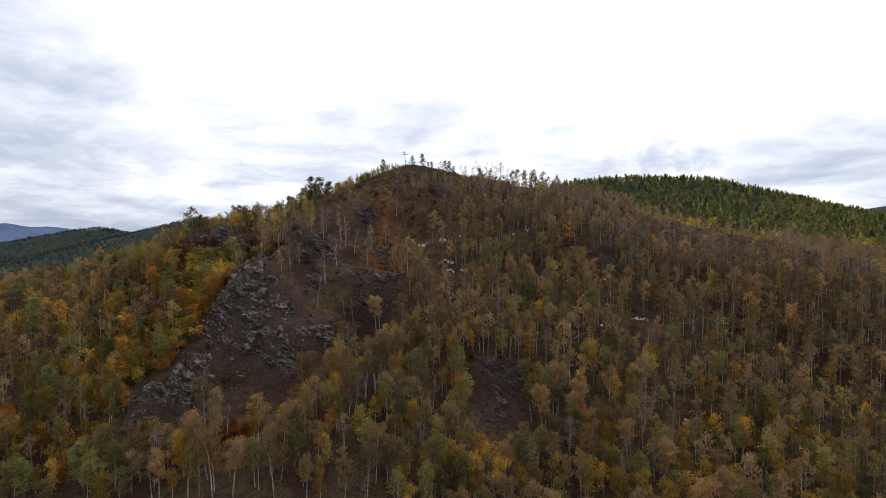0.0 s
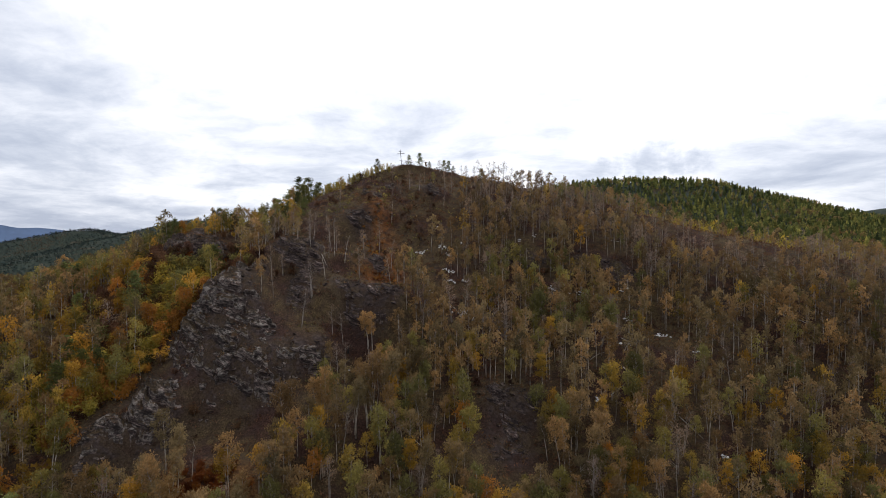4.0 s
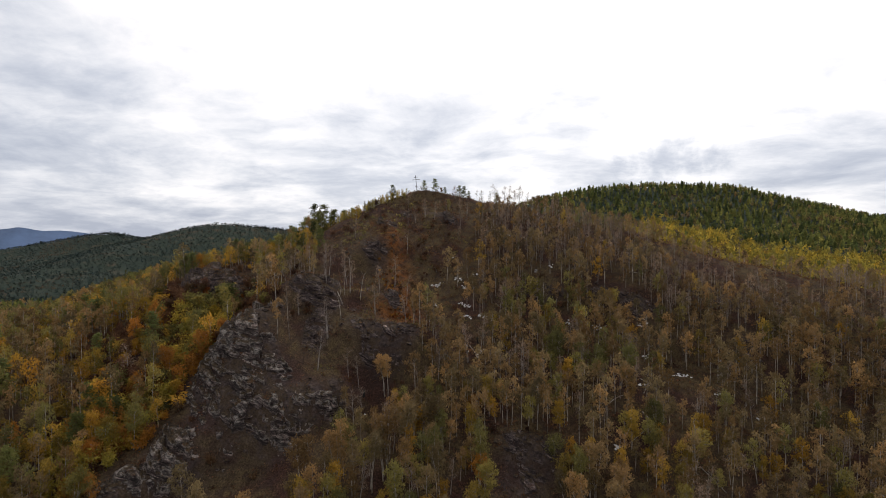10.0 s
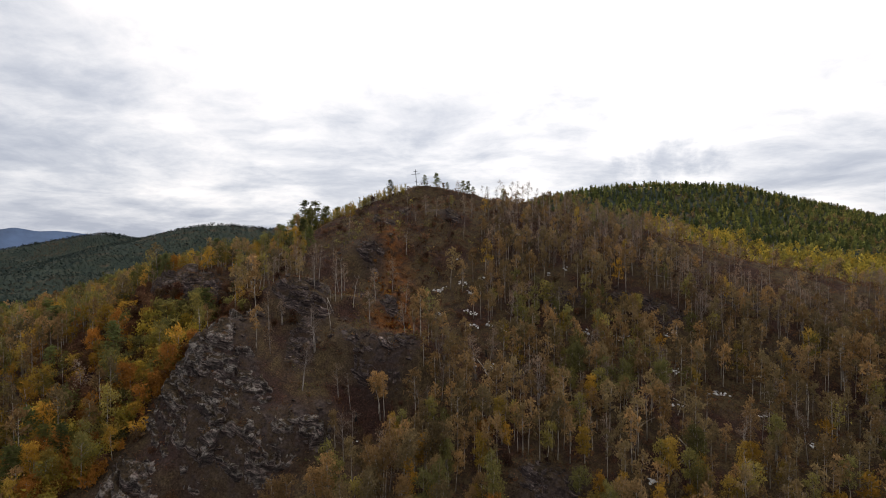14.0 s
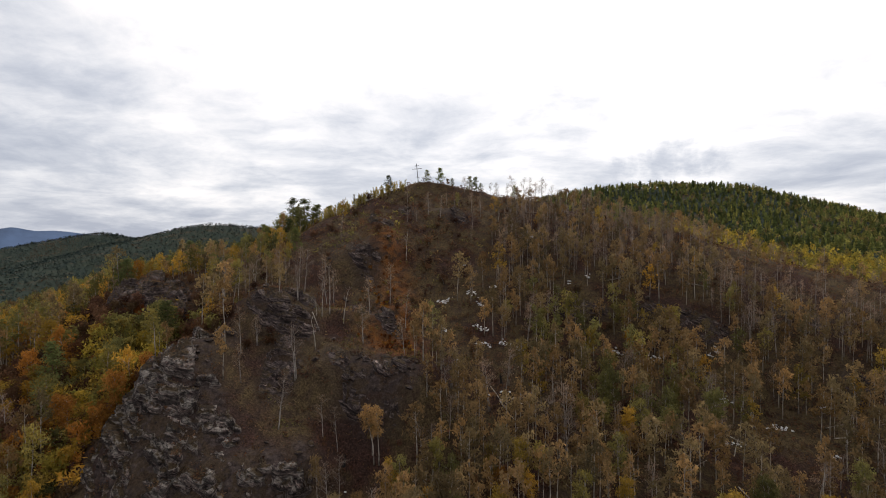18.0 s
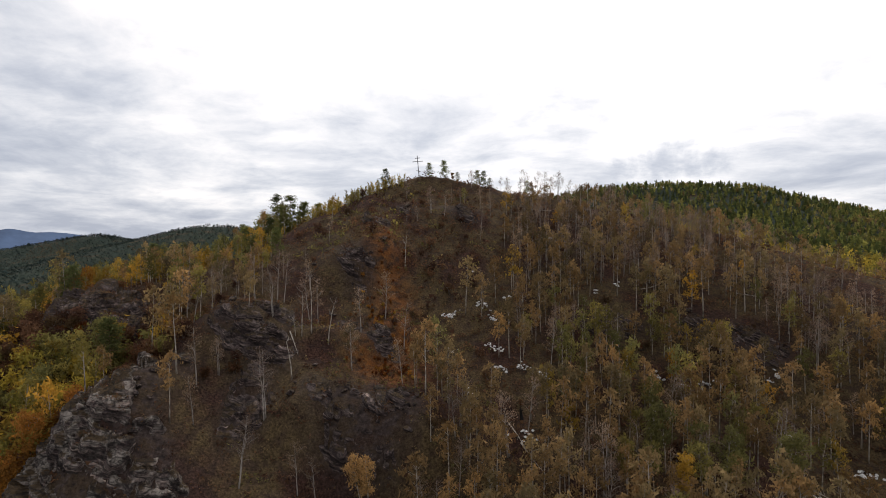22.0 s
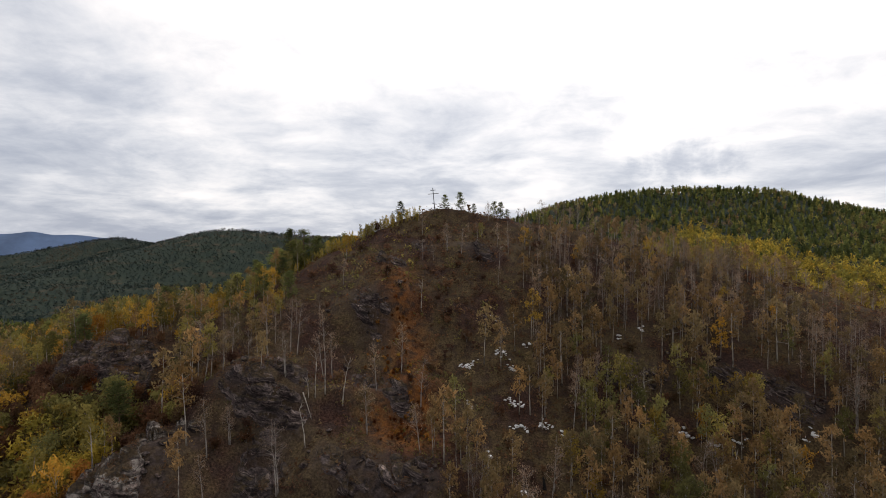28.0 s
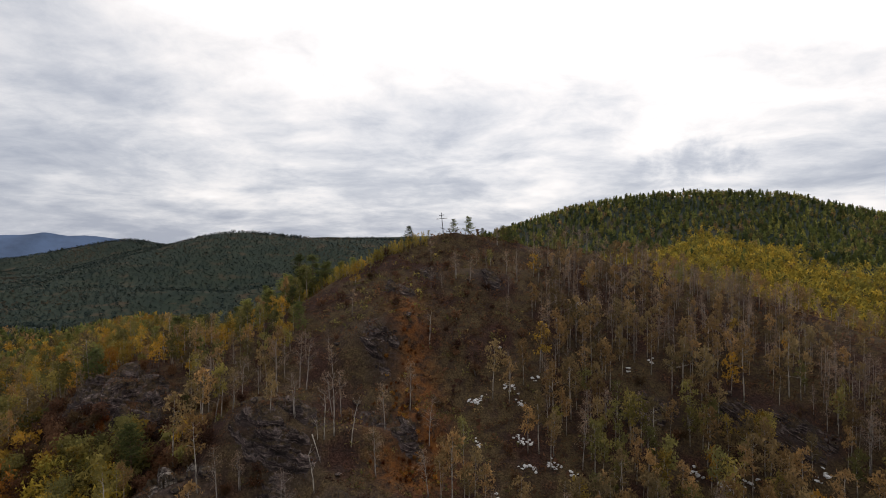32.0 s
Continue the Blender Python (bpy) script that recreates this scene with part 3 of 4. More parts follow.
gx = steps(-170, 190, 1.5, -4600, 4600, (-92, 20, 1.0))
gy = steps(118, 300, 1.3, -1200, 4700)
X, Y = np.meshgrid(gx, gy)
Z = land(X, Y)
nx, ny = len(gx), len(gy)
idx = np.arange(nx * ny).reshape(ny, nx)
quads = np.stack([idx[:-1, :-1], idx[:-1, 1:], idx[1:, 1:], idx[1:, :-1]], -1).reshape(-1, 4)
ground = new("ground", mesh_of("ground", np.stack([X, Y, Z], -1).reshape(-1, 3), quads, GROUND, True,
                               stone=bare(X, Y).ravel(), rust=rusty(X, Y).ravel(), woods=np.clip((np.hypot(X, Y - 200) - 330) / 200, 0, 1).ravel()))
tagged(ground, "steep hillside of brown leaf litter, dry grass and soil", "ground", kind="structure")


def layers(p, thick, long, seed):
    """Blocks of a layered rock: how far each stands out (-1 to 1), and how near the joint under it is (0 to 1)."""
    b = p @ BED / thick
    i = np.floor(b)
    z = np.full(i.shape, seed)
    j = p @ RUN / long + 0.9 * lattice(i, z, z)
    k = p @ ACROSS / (1.3 * long) + 0.9 * lattice(i, z + 5, z)
    out = lattice(i, np.floor(j), np.floor(k) + 31 * seed)
    tilt = 0.5 * lattice(i, np.floor(j), np.floor(k) + 31 * seed + 9) * (j - np.floor(j) - 0.5)
    return out + tilt, np.clip(1 - (b - i) / 0.22, 0, 1) + 0.7 * np.clip(1 - (j - np.floor(j)) / 0.12, 0, 1)


def draped(swell, patches, seed, step):
    """A rock outcrop that stands out of the slope, broken into tilted layers and blocks."""
    lo = [min(p[k] - max(p[2], p[3]) * 1.35 for p in patches) for k in (0, 1)]
    hi = [max(p[k] + max(p[2], p[3]) * 1.35 for p in patches) for k in (0, 1)]
    px, py = np.meshgrid(np.arange(lo[0], hi[0], step), np.arange(lo[1], hi[1], step))
    pz = land(px, py)
    gx_, gy_ = (land(px + 1.5, py) - land(px - 1.5, py)) / 3, (land(px, py + 1.5) - land(px, py - 1.5)) / 3
    nrm = np.stack([-gx_, -gy_, np.ones_like(gx_)], -1)
    nrm /= np.linalg.norm(nrm, axis=-1)[..., None]
    edge = rock_edge(px, py, patches)
    body = np.clip(edge * 2.6, -0.7, 1)
    p = np.stack([px, py, pz], -1)
    bent = p + 0.42 * np.stack([fbm(px / 8, py / 8, pz / 8 + k, 3) for k in (0, 7, 13)], -1)
    big, gap1 = layers(bent, 3.0, 6.0, seed)
    mid, gap2 = layers(bent, 1.05, 3.4, seed + 40)
    thin, _ = layers(bent, 0.42, 1.1, seed + 80)
    soft = fbm(px / 7, py / 7, pz / 7 + seed, 3)
    out = 1.1 * big + 0.72 * mid + 0.22 * thin + 0.9 * soft - 1.0 * gap1 - 0.55 * gap2
    v = p + nrm * (swell * body + np.clip(body, 0, 1) * out - 0.25)[..., None]
    keep_v = edge > -0.24
    k = np.arange(px.size).reshape(px.shape)
    q = np.stack([k[:-1, :-1], k[:-1, 1:], k[1:, 1:], k[1:, :-1]], -1).reshape(-1, 4)
    q = q[keep_v.ravel()[q].all(axis=1)]
    used, inv = np.unique(q, return_inverse=True)
    return v.reshape(-1, 3)[used], inv.reshape(-1, 4)


OUTCROPS, LEDGES = [], []
for k, (swell, patches) in enumerate(ROCKS):
    v, q = draped(swell, patches, 3 * k + 1, 0.32 if k == CRAG else 0.30)
    flat_n = np.cross(v[q[:, 1]] - v[q[:, 0]], v[q[:, 3]] - v[q[:, 0]])
    flat_n = flat_n[:, 2] / (np.linalg.norm(flat_n, axis=1) + 1e-9)
    mid_q = v[q].mean(axis=1)
    grown = (flat_n > 0.66) & (fbm(mid_q[:, 0] / 4.2, mid_q[:, 1] / 4.2, 2.2, 3) > 0.05) & (np.random.default_rng(k).uniform(0, 1, len(q)) < 0.16)
    LEDGES.append(mid_q[grown])
    rx_, ry_ = patches[0][:2]
    base = new("rock_outcrop")
    base.matrix_basis = pose(rx_, ry_, land1(rx_, ry_))
    # crag and boulder take the paler copy, painted as if lit from above
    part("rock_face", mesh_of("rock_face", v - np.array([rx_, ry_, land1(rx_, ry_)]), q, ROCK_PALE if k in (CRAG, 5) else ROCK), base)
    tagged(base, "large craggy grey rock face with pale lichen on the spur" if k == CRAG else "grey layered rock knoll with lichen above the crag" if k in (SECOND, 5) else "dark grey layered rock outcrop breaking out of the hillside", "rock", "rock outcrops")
    OUTCROPS.append((patches, base))


# ---- woods ----
RNG = np.random.default_rng(11)


# whitish stones: x, y, reach, how many
GULLY_STONES = (
    (2, 214, 2.0, 16), (0, 227, 2.2, 12), (-8, 221.5, 2.6, 16), (2.5, 223, 1.8, 10), (7, 230, 1.2, 4), (-8, 212, 1.8, 7), (3, 207, 2.0, 9), (8, 208.5, 2.2, 12),
    (12, 207.5, 1.6, 8), (2, 194, 1.6, 5), (7, 191, 2.6, 10), (-4, 200, 1.2, 4), (-1, 235, 0.8, 3))
WOOD_STONES = (
    (39, 214, 1.8, 10), (45, 212, 2.4, 12), (50, 213, 1.8, 8), (66, 214, 2.0, 10), (63, 201, 2.0, 10), (22, 256, 0.8, 5), (31, 235, 1.2, 4), (37, 237.5, 1.6, 5),
    (70.5, 192, 2.2, 24), (78, 185, 1.4, 5), (42, 165, 1.2, 7), (49, 173, 1.2, 4), (69, 150, 1.4, 10), (86, 176, 1.2, 5), (85, 198, 1.4, 6), (91, 165, 1.2, 4),
    (57, 186, 1.4, 5))
PALE_SPOTS = GULLY_STONES + WOOD_STONES


def open_ground(x, y):
    """How thin the trees stand, 0 (none) to 1 (thick)."""
    yc = curve(x, CREST_X, CREST_Y)
    d = yc - y
    dens = np.where((x > 10) & (d < 48), 0.98, 0.80)
    knoll = np.clip(1.25 - np.hypot((x + 26) / 29.0, (y - 252) / 38.0), 0, 1)
    dens = dens * (1 - 1.15 * np.clip(knoll * 2.2, 0, 0.82))
    dens = dens * (1 - 0.97 * np.clip(1.6 - np.hypot((x - 116) / 34.0, (d - 9) / 17.0), 0, 1))
    dens = dens * (1 - 0.4 * np.clip(1.5 - np.hypot((x + 80) / 12.0, (y - 146) / 17.0), 0, 1))
    dens = dens * (1 - 0.97 * np.clip(1.5 - np.hypot((x - 17) / 10.0, (y - 150) / 8.0), 0, 1))
    dens = dens * (1 - 0.90 * np.clip(1.5 - np.hypot((x + 40) / 14.0, (y - 198) / 30.0), 0, 1))
    dens = dens * (1 - 0.93 * np.clip(1.5 - np.hypot((x + 52) / 19.0, (y - 160) / 20.0), 0, 1))
    dens = dens * (1 - 0.90 * np.clip(1.5 - np.hypot((x + 62) / 16.0, (y - 143) / 9.0), 0, 1))
    dens = dens * (1 - 0.92 * np.clip(1.5 - np.hypot((x + 40) / 9.0, (y - 148) / 8.0), 0, 1))
    dens = dens * (1 - 0.75 * np.clip(1.5 - np.hypot((x + 30) / 8.0, (y - 160) / 8.0), 0, 1))
    dens = dens * (1 - 0.97 * np.clip(1.5 - np.hypot((x - 17) / 10.0, (y - 141) / 8.0), 0, 1))
    dens = dens * (1 - 0.92 * ((x > -60) & (x < 42) & (d < 11))) * (1 - 1.0 * ((x > -60) & (x < 16) & (d < 9)))
    for sx_, sy_, sr_, many in PALE_SPOTS:
        if many > 15:
            dens = dens * (1 - 0.95 * np.clip(1.7 - np.hypot((x - sx_ * (1 - (sy_ - y) / 160)) / (2.0 + sr_), (y - sy_ + 9) / 12.0), 0, 1))
        dens = dens * (1 - 0.6 * np.clip(1.5 - np.hypot((x - sx_) / (1.8 + sr_), (y - sy_ + 4) / 6.0), 0, 1))
    dens = dens * (1 - 0.9 * np.clip(1.5 - np.hypot((x + 88) / 15.0, (y - 208) / 11.0), 0, 1))
    dens = dens * (1 - 0.85 * np.clip(1.5 - np.hypot((x + 82) / 12.0, (y - 196) / 10.0), 0, 1))
    dens = dens * (1 - 0.72 * np.clip(1.6 - np.hypot((x + 88) / 26.0, (y - 190) / 26.0), 0, 1))
    dens = dens * (1 - 0.85 * np.clip(1.5 - np.hypot((x + 25) / 10.0, (y - 176) / 13.0), 0, 1))
    dens = dens * (1 - 0.97 * np.clip(bare(x, y) * 1.3, 0, 1)) * (1 - 0.8 * rusty(x, y))
    return np.clip(dens, 0.0, 1)


cell = 3.4
tx, ty = np.meshgrid(np.arange(-250, 250, cell), np.arange(118, 330, cell))
tx, ty = (tx + RNG.uniform(-0.5, 0.5, tx.shape) * cell).ravel(), (ty + RNG.uniform(-0.5, 0.5, ty.shape) * cell).ravel()
keep = (RNG.uniform(0, 1, tx.shape) < open_ground(tx, ty)) & (np.abs(tx) < 0.84 * ty + 14) & (ty < curve(tx, CREST_X, CREST_Y) + np.where(tx < -50, 75, 22))
tx, ty = tx[keep], ty[keep]
depth = curve(tx, CREST_X, CREST_Y) - ty
patch = fbm(tx / 22, ty / 22, 7.7, 2)
roll = RNG.uniform(0, 1, tx.shape)
KINDS = ("olive", "green", "yellow", "orange", "bare", "pine")
zone = {
    "left": (0.32, 0.27, 0.24, 0.08, 0.02, 0.07),
    "flank": (0.08, 0.36, 0.43, 0.04, 0.00, 0.09),
    "front": (0.50, 0.21, 0.18, 0.03, 0.08, 0.00),
    "right": (0.72, 0.09, 0.05, 0.00, 0.14, 0.00),
    "green": (0.56, 0.34, 0.04, 0.00, 0.06, 0.00),
    "top": (0.36, 0.03, 0.02, 0.00, 0.59, 0.00),
}
where = np.where((tx < -70) | ((tx < -42) & (ty > 224)), np.where(ty > 224, "flank", "left"), np.where(ty < 172 - 0.1 * tx, "front", np.where(depth < 38, "top", np.where(np.hypot((tx - 36) / 24.0, (ty - 203) / 20.0) < 1, "green", "right"))))
kind = np.empty(tx.shape, int)
for zn, share in zone.items():
    cum = np.cumsum(share) / sum(share)
    m = where == zn
    kind[m] = np.searchsorted(cum, np.clip(roll[m] + 0.12 * patch[m], 0, 0.999))
kind = np.clip(kind, 0, 5)
kind[np.hypot((tx + 36) / 20, (ty - 200) / 40) < 1] = 4
tz = land(tx, ty)

# templates: several of each kind, near (rich) and far (lean)
SHAPE = {"olive": (12.0, 0.47, 1.62), "green": (11.2, 0.38, 1.75), "yellow": (9.6, 0.28, 1.7), "orange": (7.2, 0.2, 1.65), "bare": (10.6, 0.36, 1.55)}
LABELS = {
    "olive": "thin pale-stemmed birch with a sparse olive-brown crown", "green": "slender birch with a thin green-yellow crown",
    "yellow": "young birch in bright ochre-yellow autumn leaf", "orange": "small birch in orange-brown autumn leaf",
    "bare": "leafless grey birch with brown twigs", "pine": "dark green pine with an open layered crown",
}
NEAR, LEAN_T = {}, {}
for name, (h, st, wd) in SHAPE.items():
    NEAR[name], LEAN_T[name] = [], []
    for k in range(4):
        stems = 2 if k == 3 else 1
        sd = 100 * KINDS.index(name) + k
        bare_k = name == "bare"
        tr, li, cr = birch(sd, h * (0.86 + 0.08 * k), st, wd, 12 if bare_k else 23, [0.075, 0.075, 0.11] if bare_k else [0.14, 0.14, 0.195], 16, stems)
        bark = GREY_BARK if bare_k else BIRCH_BARK
        NEAR[name].append((mesh_of("trunk", *tr, bark, True), mesh_of("crown", *join([cr, li]), LEAF[name], second=bark, split=len(cr[1]))))
        tr, li, cr = birch(sd + 50, h * (0.86 + 0.08 * k), st, wd, 9 if bare_k else 12, [0.11, 0.11, 0.15] if bare_k else [0.20, 0.20, 0.27], 11, 1, True)
        LEAN_T[name].append((join([tr, li]), cr))
NEAR["pine"], LEAN_T["pine"] = [], []
for k in range(4):
    tr, li, cr = pine(700 + k, 11.0, 0.22 + 0.05 * k, 3.4, 9, [0.22, 0.22, 0.13])
    NEAR["pine"].append((mesh_of("trunk", *tr, PINE_BARK, True), mesh_of("crown", *join([cr, li]), LEAF["pine"], second=PINE_BARK, split=len(cr[1]))))
    tr, li, cr = pine(700 + k, 11.0, 0.22 + 0.05 * k, 3.4, 4, [0.34, 0.34, 0.18])
    LEAN_T["pine"].append((join([tr, li]), cr))
# forms of their own: young cone-shaped pines (4, 5), tall layered pines (6, 7), feathery saplings (4, 5), broad green birches (6, 7)
for k, (h, st, wd, each) in enumerate(((11, 0.05, 5.4, 13), (11, 0.10, 4.8, 13), (17, 0.15, 4.6, 14), (16, 0.20, 5.0, 13))):
    tr, li, cr = pine(740 + k, h, st, wd, each, [0.24, 0.24, 0.12])
    NEAR["pine"].append((mesh_of("trunk", *tr, PINE_BARK, True), mesh_of("crown", *join([cr, li]), LEAF["pine"], second=PINE_BARK, split=len(cr[1]))))
for name in ("yellow", "green"):
    for k in range(4):
        tr, li, cr = birch(760 + k, 4.2, 0.08, 0.50, 7, [0.06, 0.06, 0.17], 14, 2) if k < 2 else birch(770 + k, 7.6, 0.24, 2.5, 28, [0.165, 0.165, 0.21], 18, 1)
        # saplings get the brighter gold leaves, backlight put into their colour
        NEAR[name].append((mesh_of("trunk", *tr, BIRCH_BARK, True), mesh_of("crown", *join([cr, li]), LEAF["gold" if k < 2 else name], second=BIRCH_BARK, split=len(cr[1]))))

PROTO = {}
TREE_NAME = {"olive": "birch_tree", "green": "green_birch", "yellow": "yellow_birch", "orange": "orange_birch", "bare": "bare_birch", "pine": "pine_tree"}


def plant(name, k, x, y, scale=1.0, turn=0.0, lean=(0.0, 0.0), label="", z=None):
    """One tree as a thing with trunk, limbs and crown."""
    m = pose(x, y, land1(x, y) if z is None else z, lean[0], lean[1], turn) @ Matrix.Diagonal((scale, scale, scale, 1))
    key = (name, k)
    if key not in PROTO:
        base = new(TREE_NAME[name])
        for pn, me in zip(("trunk", "crown"), NEAR[name][k]):
            part(pn, me, base)
        tagged(base, LABELS[name], "tree", "pines" if name == "pine" else "birches")
        base.matrix_basis = m
        PROTO[key] = base
    else:
        base = copy_thing(PROTO[key], Matrix.Identity(4))
        base.matrix_basis = m
    if label:
        base["label"] = label
    return base


near_rank = np.hypot(tx * 0.8, ty - 95)
single = np.zeros(tx.shape, bool)
for k in range(6):
    ids = np.where((kind == k) & (np.abs(tx) < 125))[0]
    single[ids[np.argsort(near_rank[ids])][:125]] = True
for i in np.where(single)[0]:
    plant(KINDS[kind[i]], int(RNG.integers(0, 4)), tx[i], ty[i], RNG.uniform(0.72, 1.15) * {"flank": 0.74, "top": 0.74}.get(str(where[i]), 1.0), RNG.uniform(0, 360), (RNG.normal(0, 3), RNG.normal(0, 3)), z=tz[i])


def wood(name, label, templates, pos, scale, tint, mats, rng):
    """Many trees in one mesh a part: trunks and crowns of a wood."""
    base = new(name)
    tagged(base, label, "woods", kind="stuff")
    pick = rng.integers(0, len(templates), len(pos))
    turn = rng.uniform(0, 2 * math.pi, len(pos))
    for layer, (pn, mat) in enumerate(mats):
        vs, ts, tn, at = [], [], [], 0
        for k, tpl in enumerate(templates):
            sel = np.where(pick == k)[0]
            if not len(sel):
                continue
            v, t = tpl[layer]
            c, s = np.cos(turn[sel])[:, None], np.sin(turn[sel])[:, None]
            sc = scale[sel][:, None]
            w = np.stack([(v[None, :, 0] * c - v[None, :, 1] * s) * sc + pos[sel, 0:1], (v[None, :, 0] * s + v[None, :, 1] * c) * sc + pos[sel, 1:2], v[None, :, 2] * sc + pos[sel, 2:3]], -1)
            vs.append(w.reshape(-1, 3))
            ts.append((t[None] + (np.arange(len(sel)) * len(v))[:, None, None] + at).reshape(-1, 3))
            tn.append(np.repeat(tint[sel], len(v)))
            at += len(sel) * len(v)
        if vs:
            part(pn, mesh_of(pn, np.concatenate(vs), np.concatenate(ts), mat, False, np.concatenate(tn)), base)
    return base


for k, name in enumerate(KINDS):
    ids = np.where((kind == k) & ~single)[0]
    bark = PINE_BARK if name == "pine" else GREY_BARK if name == "bare" else BIRCH_BARK
    pos = np.stack([tx[ids], ty[ids], tz[ids]], -1)
    wood("birch_wood" if name != "pine" else "pine_wood", "many " + LABELS[name].replace("a ", "").replace("birch", "birches") + " on the slope", LEAN_T[name], pos,
         RNG.uniform(0.7, 1.15, len(ids)) * np.where((where[ids] == "flank") | (where[ids] == "top"), 0.74, 1.0), RNG.uniform(0, 1, len(ids)), (("trunks", bark), ("crowns", LEAF_MANY[name])), RNG)


ex, ey = RNG.uniform(14, 175, 900), RNG.uniform(190, 290, 900)
ed = curve(ex, CREST_X, CREST_Y) - ey
ok = (ed > 4) & (ed < 46) & (RNG.uniform(0, 1, 900) < open_ground(ex, ey))
ex, ey = ex[ok], ey[ok]
wood("birch_wood", "thicket of leafless grey-brown birches below the ridge", LEAN_T["bare"], np.stack([ex, ey, land(ex, ey)], -1), RNG.uniform(0.55, 1.0, len(ex)), RNG.uniform(0, 1, len(ex)),
     (("trunks", GREY_BARK), ("crowns", LEAF_MANY["bare"])), RNG)


def far_conifer(seed):
    rng = np.random.default_rng(seed)
    pieces = []
    for k in range(5):
        z0, r = 1.2 + k * 1.9, 2.9 * (1 - (k / 5.4) ** 1.6)
        ang = np.arange(6) * math.pi / 3 + rng.uniform(0, 1)
        rim = np.stack([np.cos(ang) * r * rng.uniform(0.6, 1.25, 6), np.sin(ang) * r * rng.uniform(0.6, 1.25, 6), z0 + rng.uniform(-0.5, 0.4, 6)], -1)
        v = np.concatenate([rim, [[rng.normal(0, 0.1), rng.normal(0, 0.1), z0 + 2.4]]])
        pieces.append((v, np.array([(a, (a + 1) % 6, 6) for a in range(6)])))
    pieces.append(leaves(rng, [[0, 0, z] for z in (3, 5, 7, 9)], 7, [1.2, 1.2, 0.6], 0.7))
    return [join(pieces)]


def far_broadleaf(seed):
    rng = np.random.default_rng(seed)
    a, z = rng.uniform(0, 2 * math.pi, 34), rng.uniform(-1, 1, 34)
    r = np.sqrt(1 - z * z)
    c = np.stack([np.cos(a) * r * 2.6, np.sin(a) * r * 2.6, 6.0 + z * 3.4], -1) * rng.uniform(0.75, 1.05, (34, 1))
    return [leaves(rng, c, 1, 0.15, 1.0)]


def scatter(x0, x1, y0, y1, cell):
    px, py = np.meshgrid(np.arange(x0, x1, cell), np.arange(y0, y1, cell))
    return (px + RNG.uniform(-0.5, 0.5, px.shape) * cell).ravel(), (py + RNG.uniform(-0.5, 0.5, py.shape) * cell).ravel()


# the wooded hill beyond: conifers above, yellow birches below
px, py = scatter(-160, 1150, 380, 1180, 8.2)
seen = (px < 0.98 * (py + 60)) & (px > -0.35 * py + 30)
px, py = px[seen], py[seen]
az = np.degrees(np.arctan2(px + 8, py - 95))
band = 900 - np.where(az > 22.8, 13, 12) * np.abs(az - 22.8) + 60 * fbm(px / 120, py / 120, 3.1, 3)
mixed = RNG.uniform(0, 1, px.shape)
leafy = np.where(py < band, mixed < 0.93, mixed < 0.2 + 0.25 * fbm(px / 90, py / 90, 1.7, 2))
pz = land(px, py)
P = np.stack([px, py, pz - 1.0], -1)
con, dec = [far_conifer(900 + k) for k in range(5)], [far_broadleaf(950 + k) for k in range(5)]
m = ~leafy
wood("conifer_forest", "dense dark green conifer forest covering the hill beyond", con, P[m], RNG.uniform(0.5, 1.2, m.sum()) * RNG.uniform(0.8, 1.2, m.sum()), RNG.uniform(0, 1, m.sum()), (("crowns", LEAF_MANY["spruce"]),), RNG)
above = py >= band
for nm, lo, hi in (("gold", 0, 0.66), ("green", 0.66, 0.92), ("olive", 0.92, 1.01)):
    pick_r = RNG.uniform(0, 1, px.shape)
    m2 = leafy & np.where(above, (pick_r * 0.26 + 0.75 >= lo) & (pick_r * 0.26 + 0.75 < hi), (pick_r >= lo) & (pick_r < hi))
    wood("birch_forest", "autumn birch forest at the foot of the hill beyond", dec, P[m2], RNG.uniform(0.7, 1.2, m2.sum()), RNG.uniform(0, 1, m2.sum()), (("crowns", LEAF_MANY[nm]),), RNG)

px, py = scatter(150, 760, 400, 900, 6.4)
az = np.degrees(np.arctan2(px + 8, py - 95))
ok = (px < 0.98 * (py + 60)) & (py < 900 - np.where(az > 22.8, 13, 12) * np.abs(az - 22.8) - 25 + 60 * fbm(px / 120, py / 120, 3.1, 3))
px, py = px[ok], py[ok]
P = np.stack([px, py, land(px, py) - 0.3], -1)
wood("birch_forest", "golden birch canopy in the hollow below the conifers", dec, P, RNG.uniform(0.7, 1.15, len(P)), RNG.uniform(0, 1, len(P)), (("crowns", LEAF_MANY["gold"]),), RNG)

# the flank that runs down into the valley
px, py = scatter(-560, -120, 230, 620, 5.6)
yc = curve(px, CREST_X, CREST_Y)
ok = (px > -1.02 * py + 20) & (py > np.where(px < -250, 230, 332)) & (np.abs(py - yc) < 170)
px, py = px[ok], py[ok]
P = np.stack([px, py, land(px, py) - 0.3], -1)
tuft = fbm(px / 60, py / 60, 5.8, 2) + RNG.normal(0, 0.35, px.shape)
for nm, m in (("yellow", tuft > 0.28), ("green", (tuft <= 0.28) & (tuft > -0.2)), ("olive", (tuft <= -0.2) & (tuft > -0.45))):
    wood("birch_forest", "mixed autumn birch forest running down the flank", dec, P[m], RNG.uniform(0.5, 0.95, m.sum()), RNG.uniform(0, 1, m.sum()), (("crowns", LEAF_MANY[nm]),), RNG)
m = tuft <= -0.45
wood("conifer_forest", "scattered conifers on the flank above the valley", con, P[m], RNG.uniform(0.5, 0.95, m.sum()), RNG.uniform(0, 1, m.sum()), (("crowns", LEAF_MANY["spruce"]),), RNG)

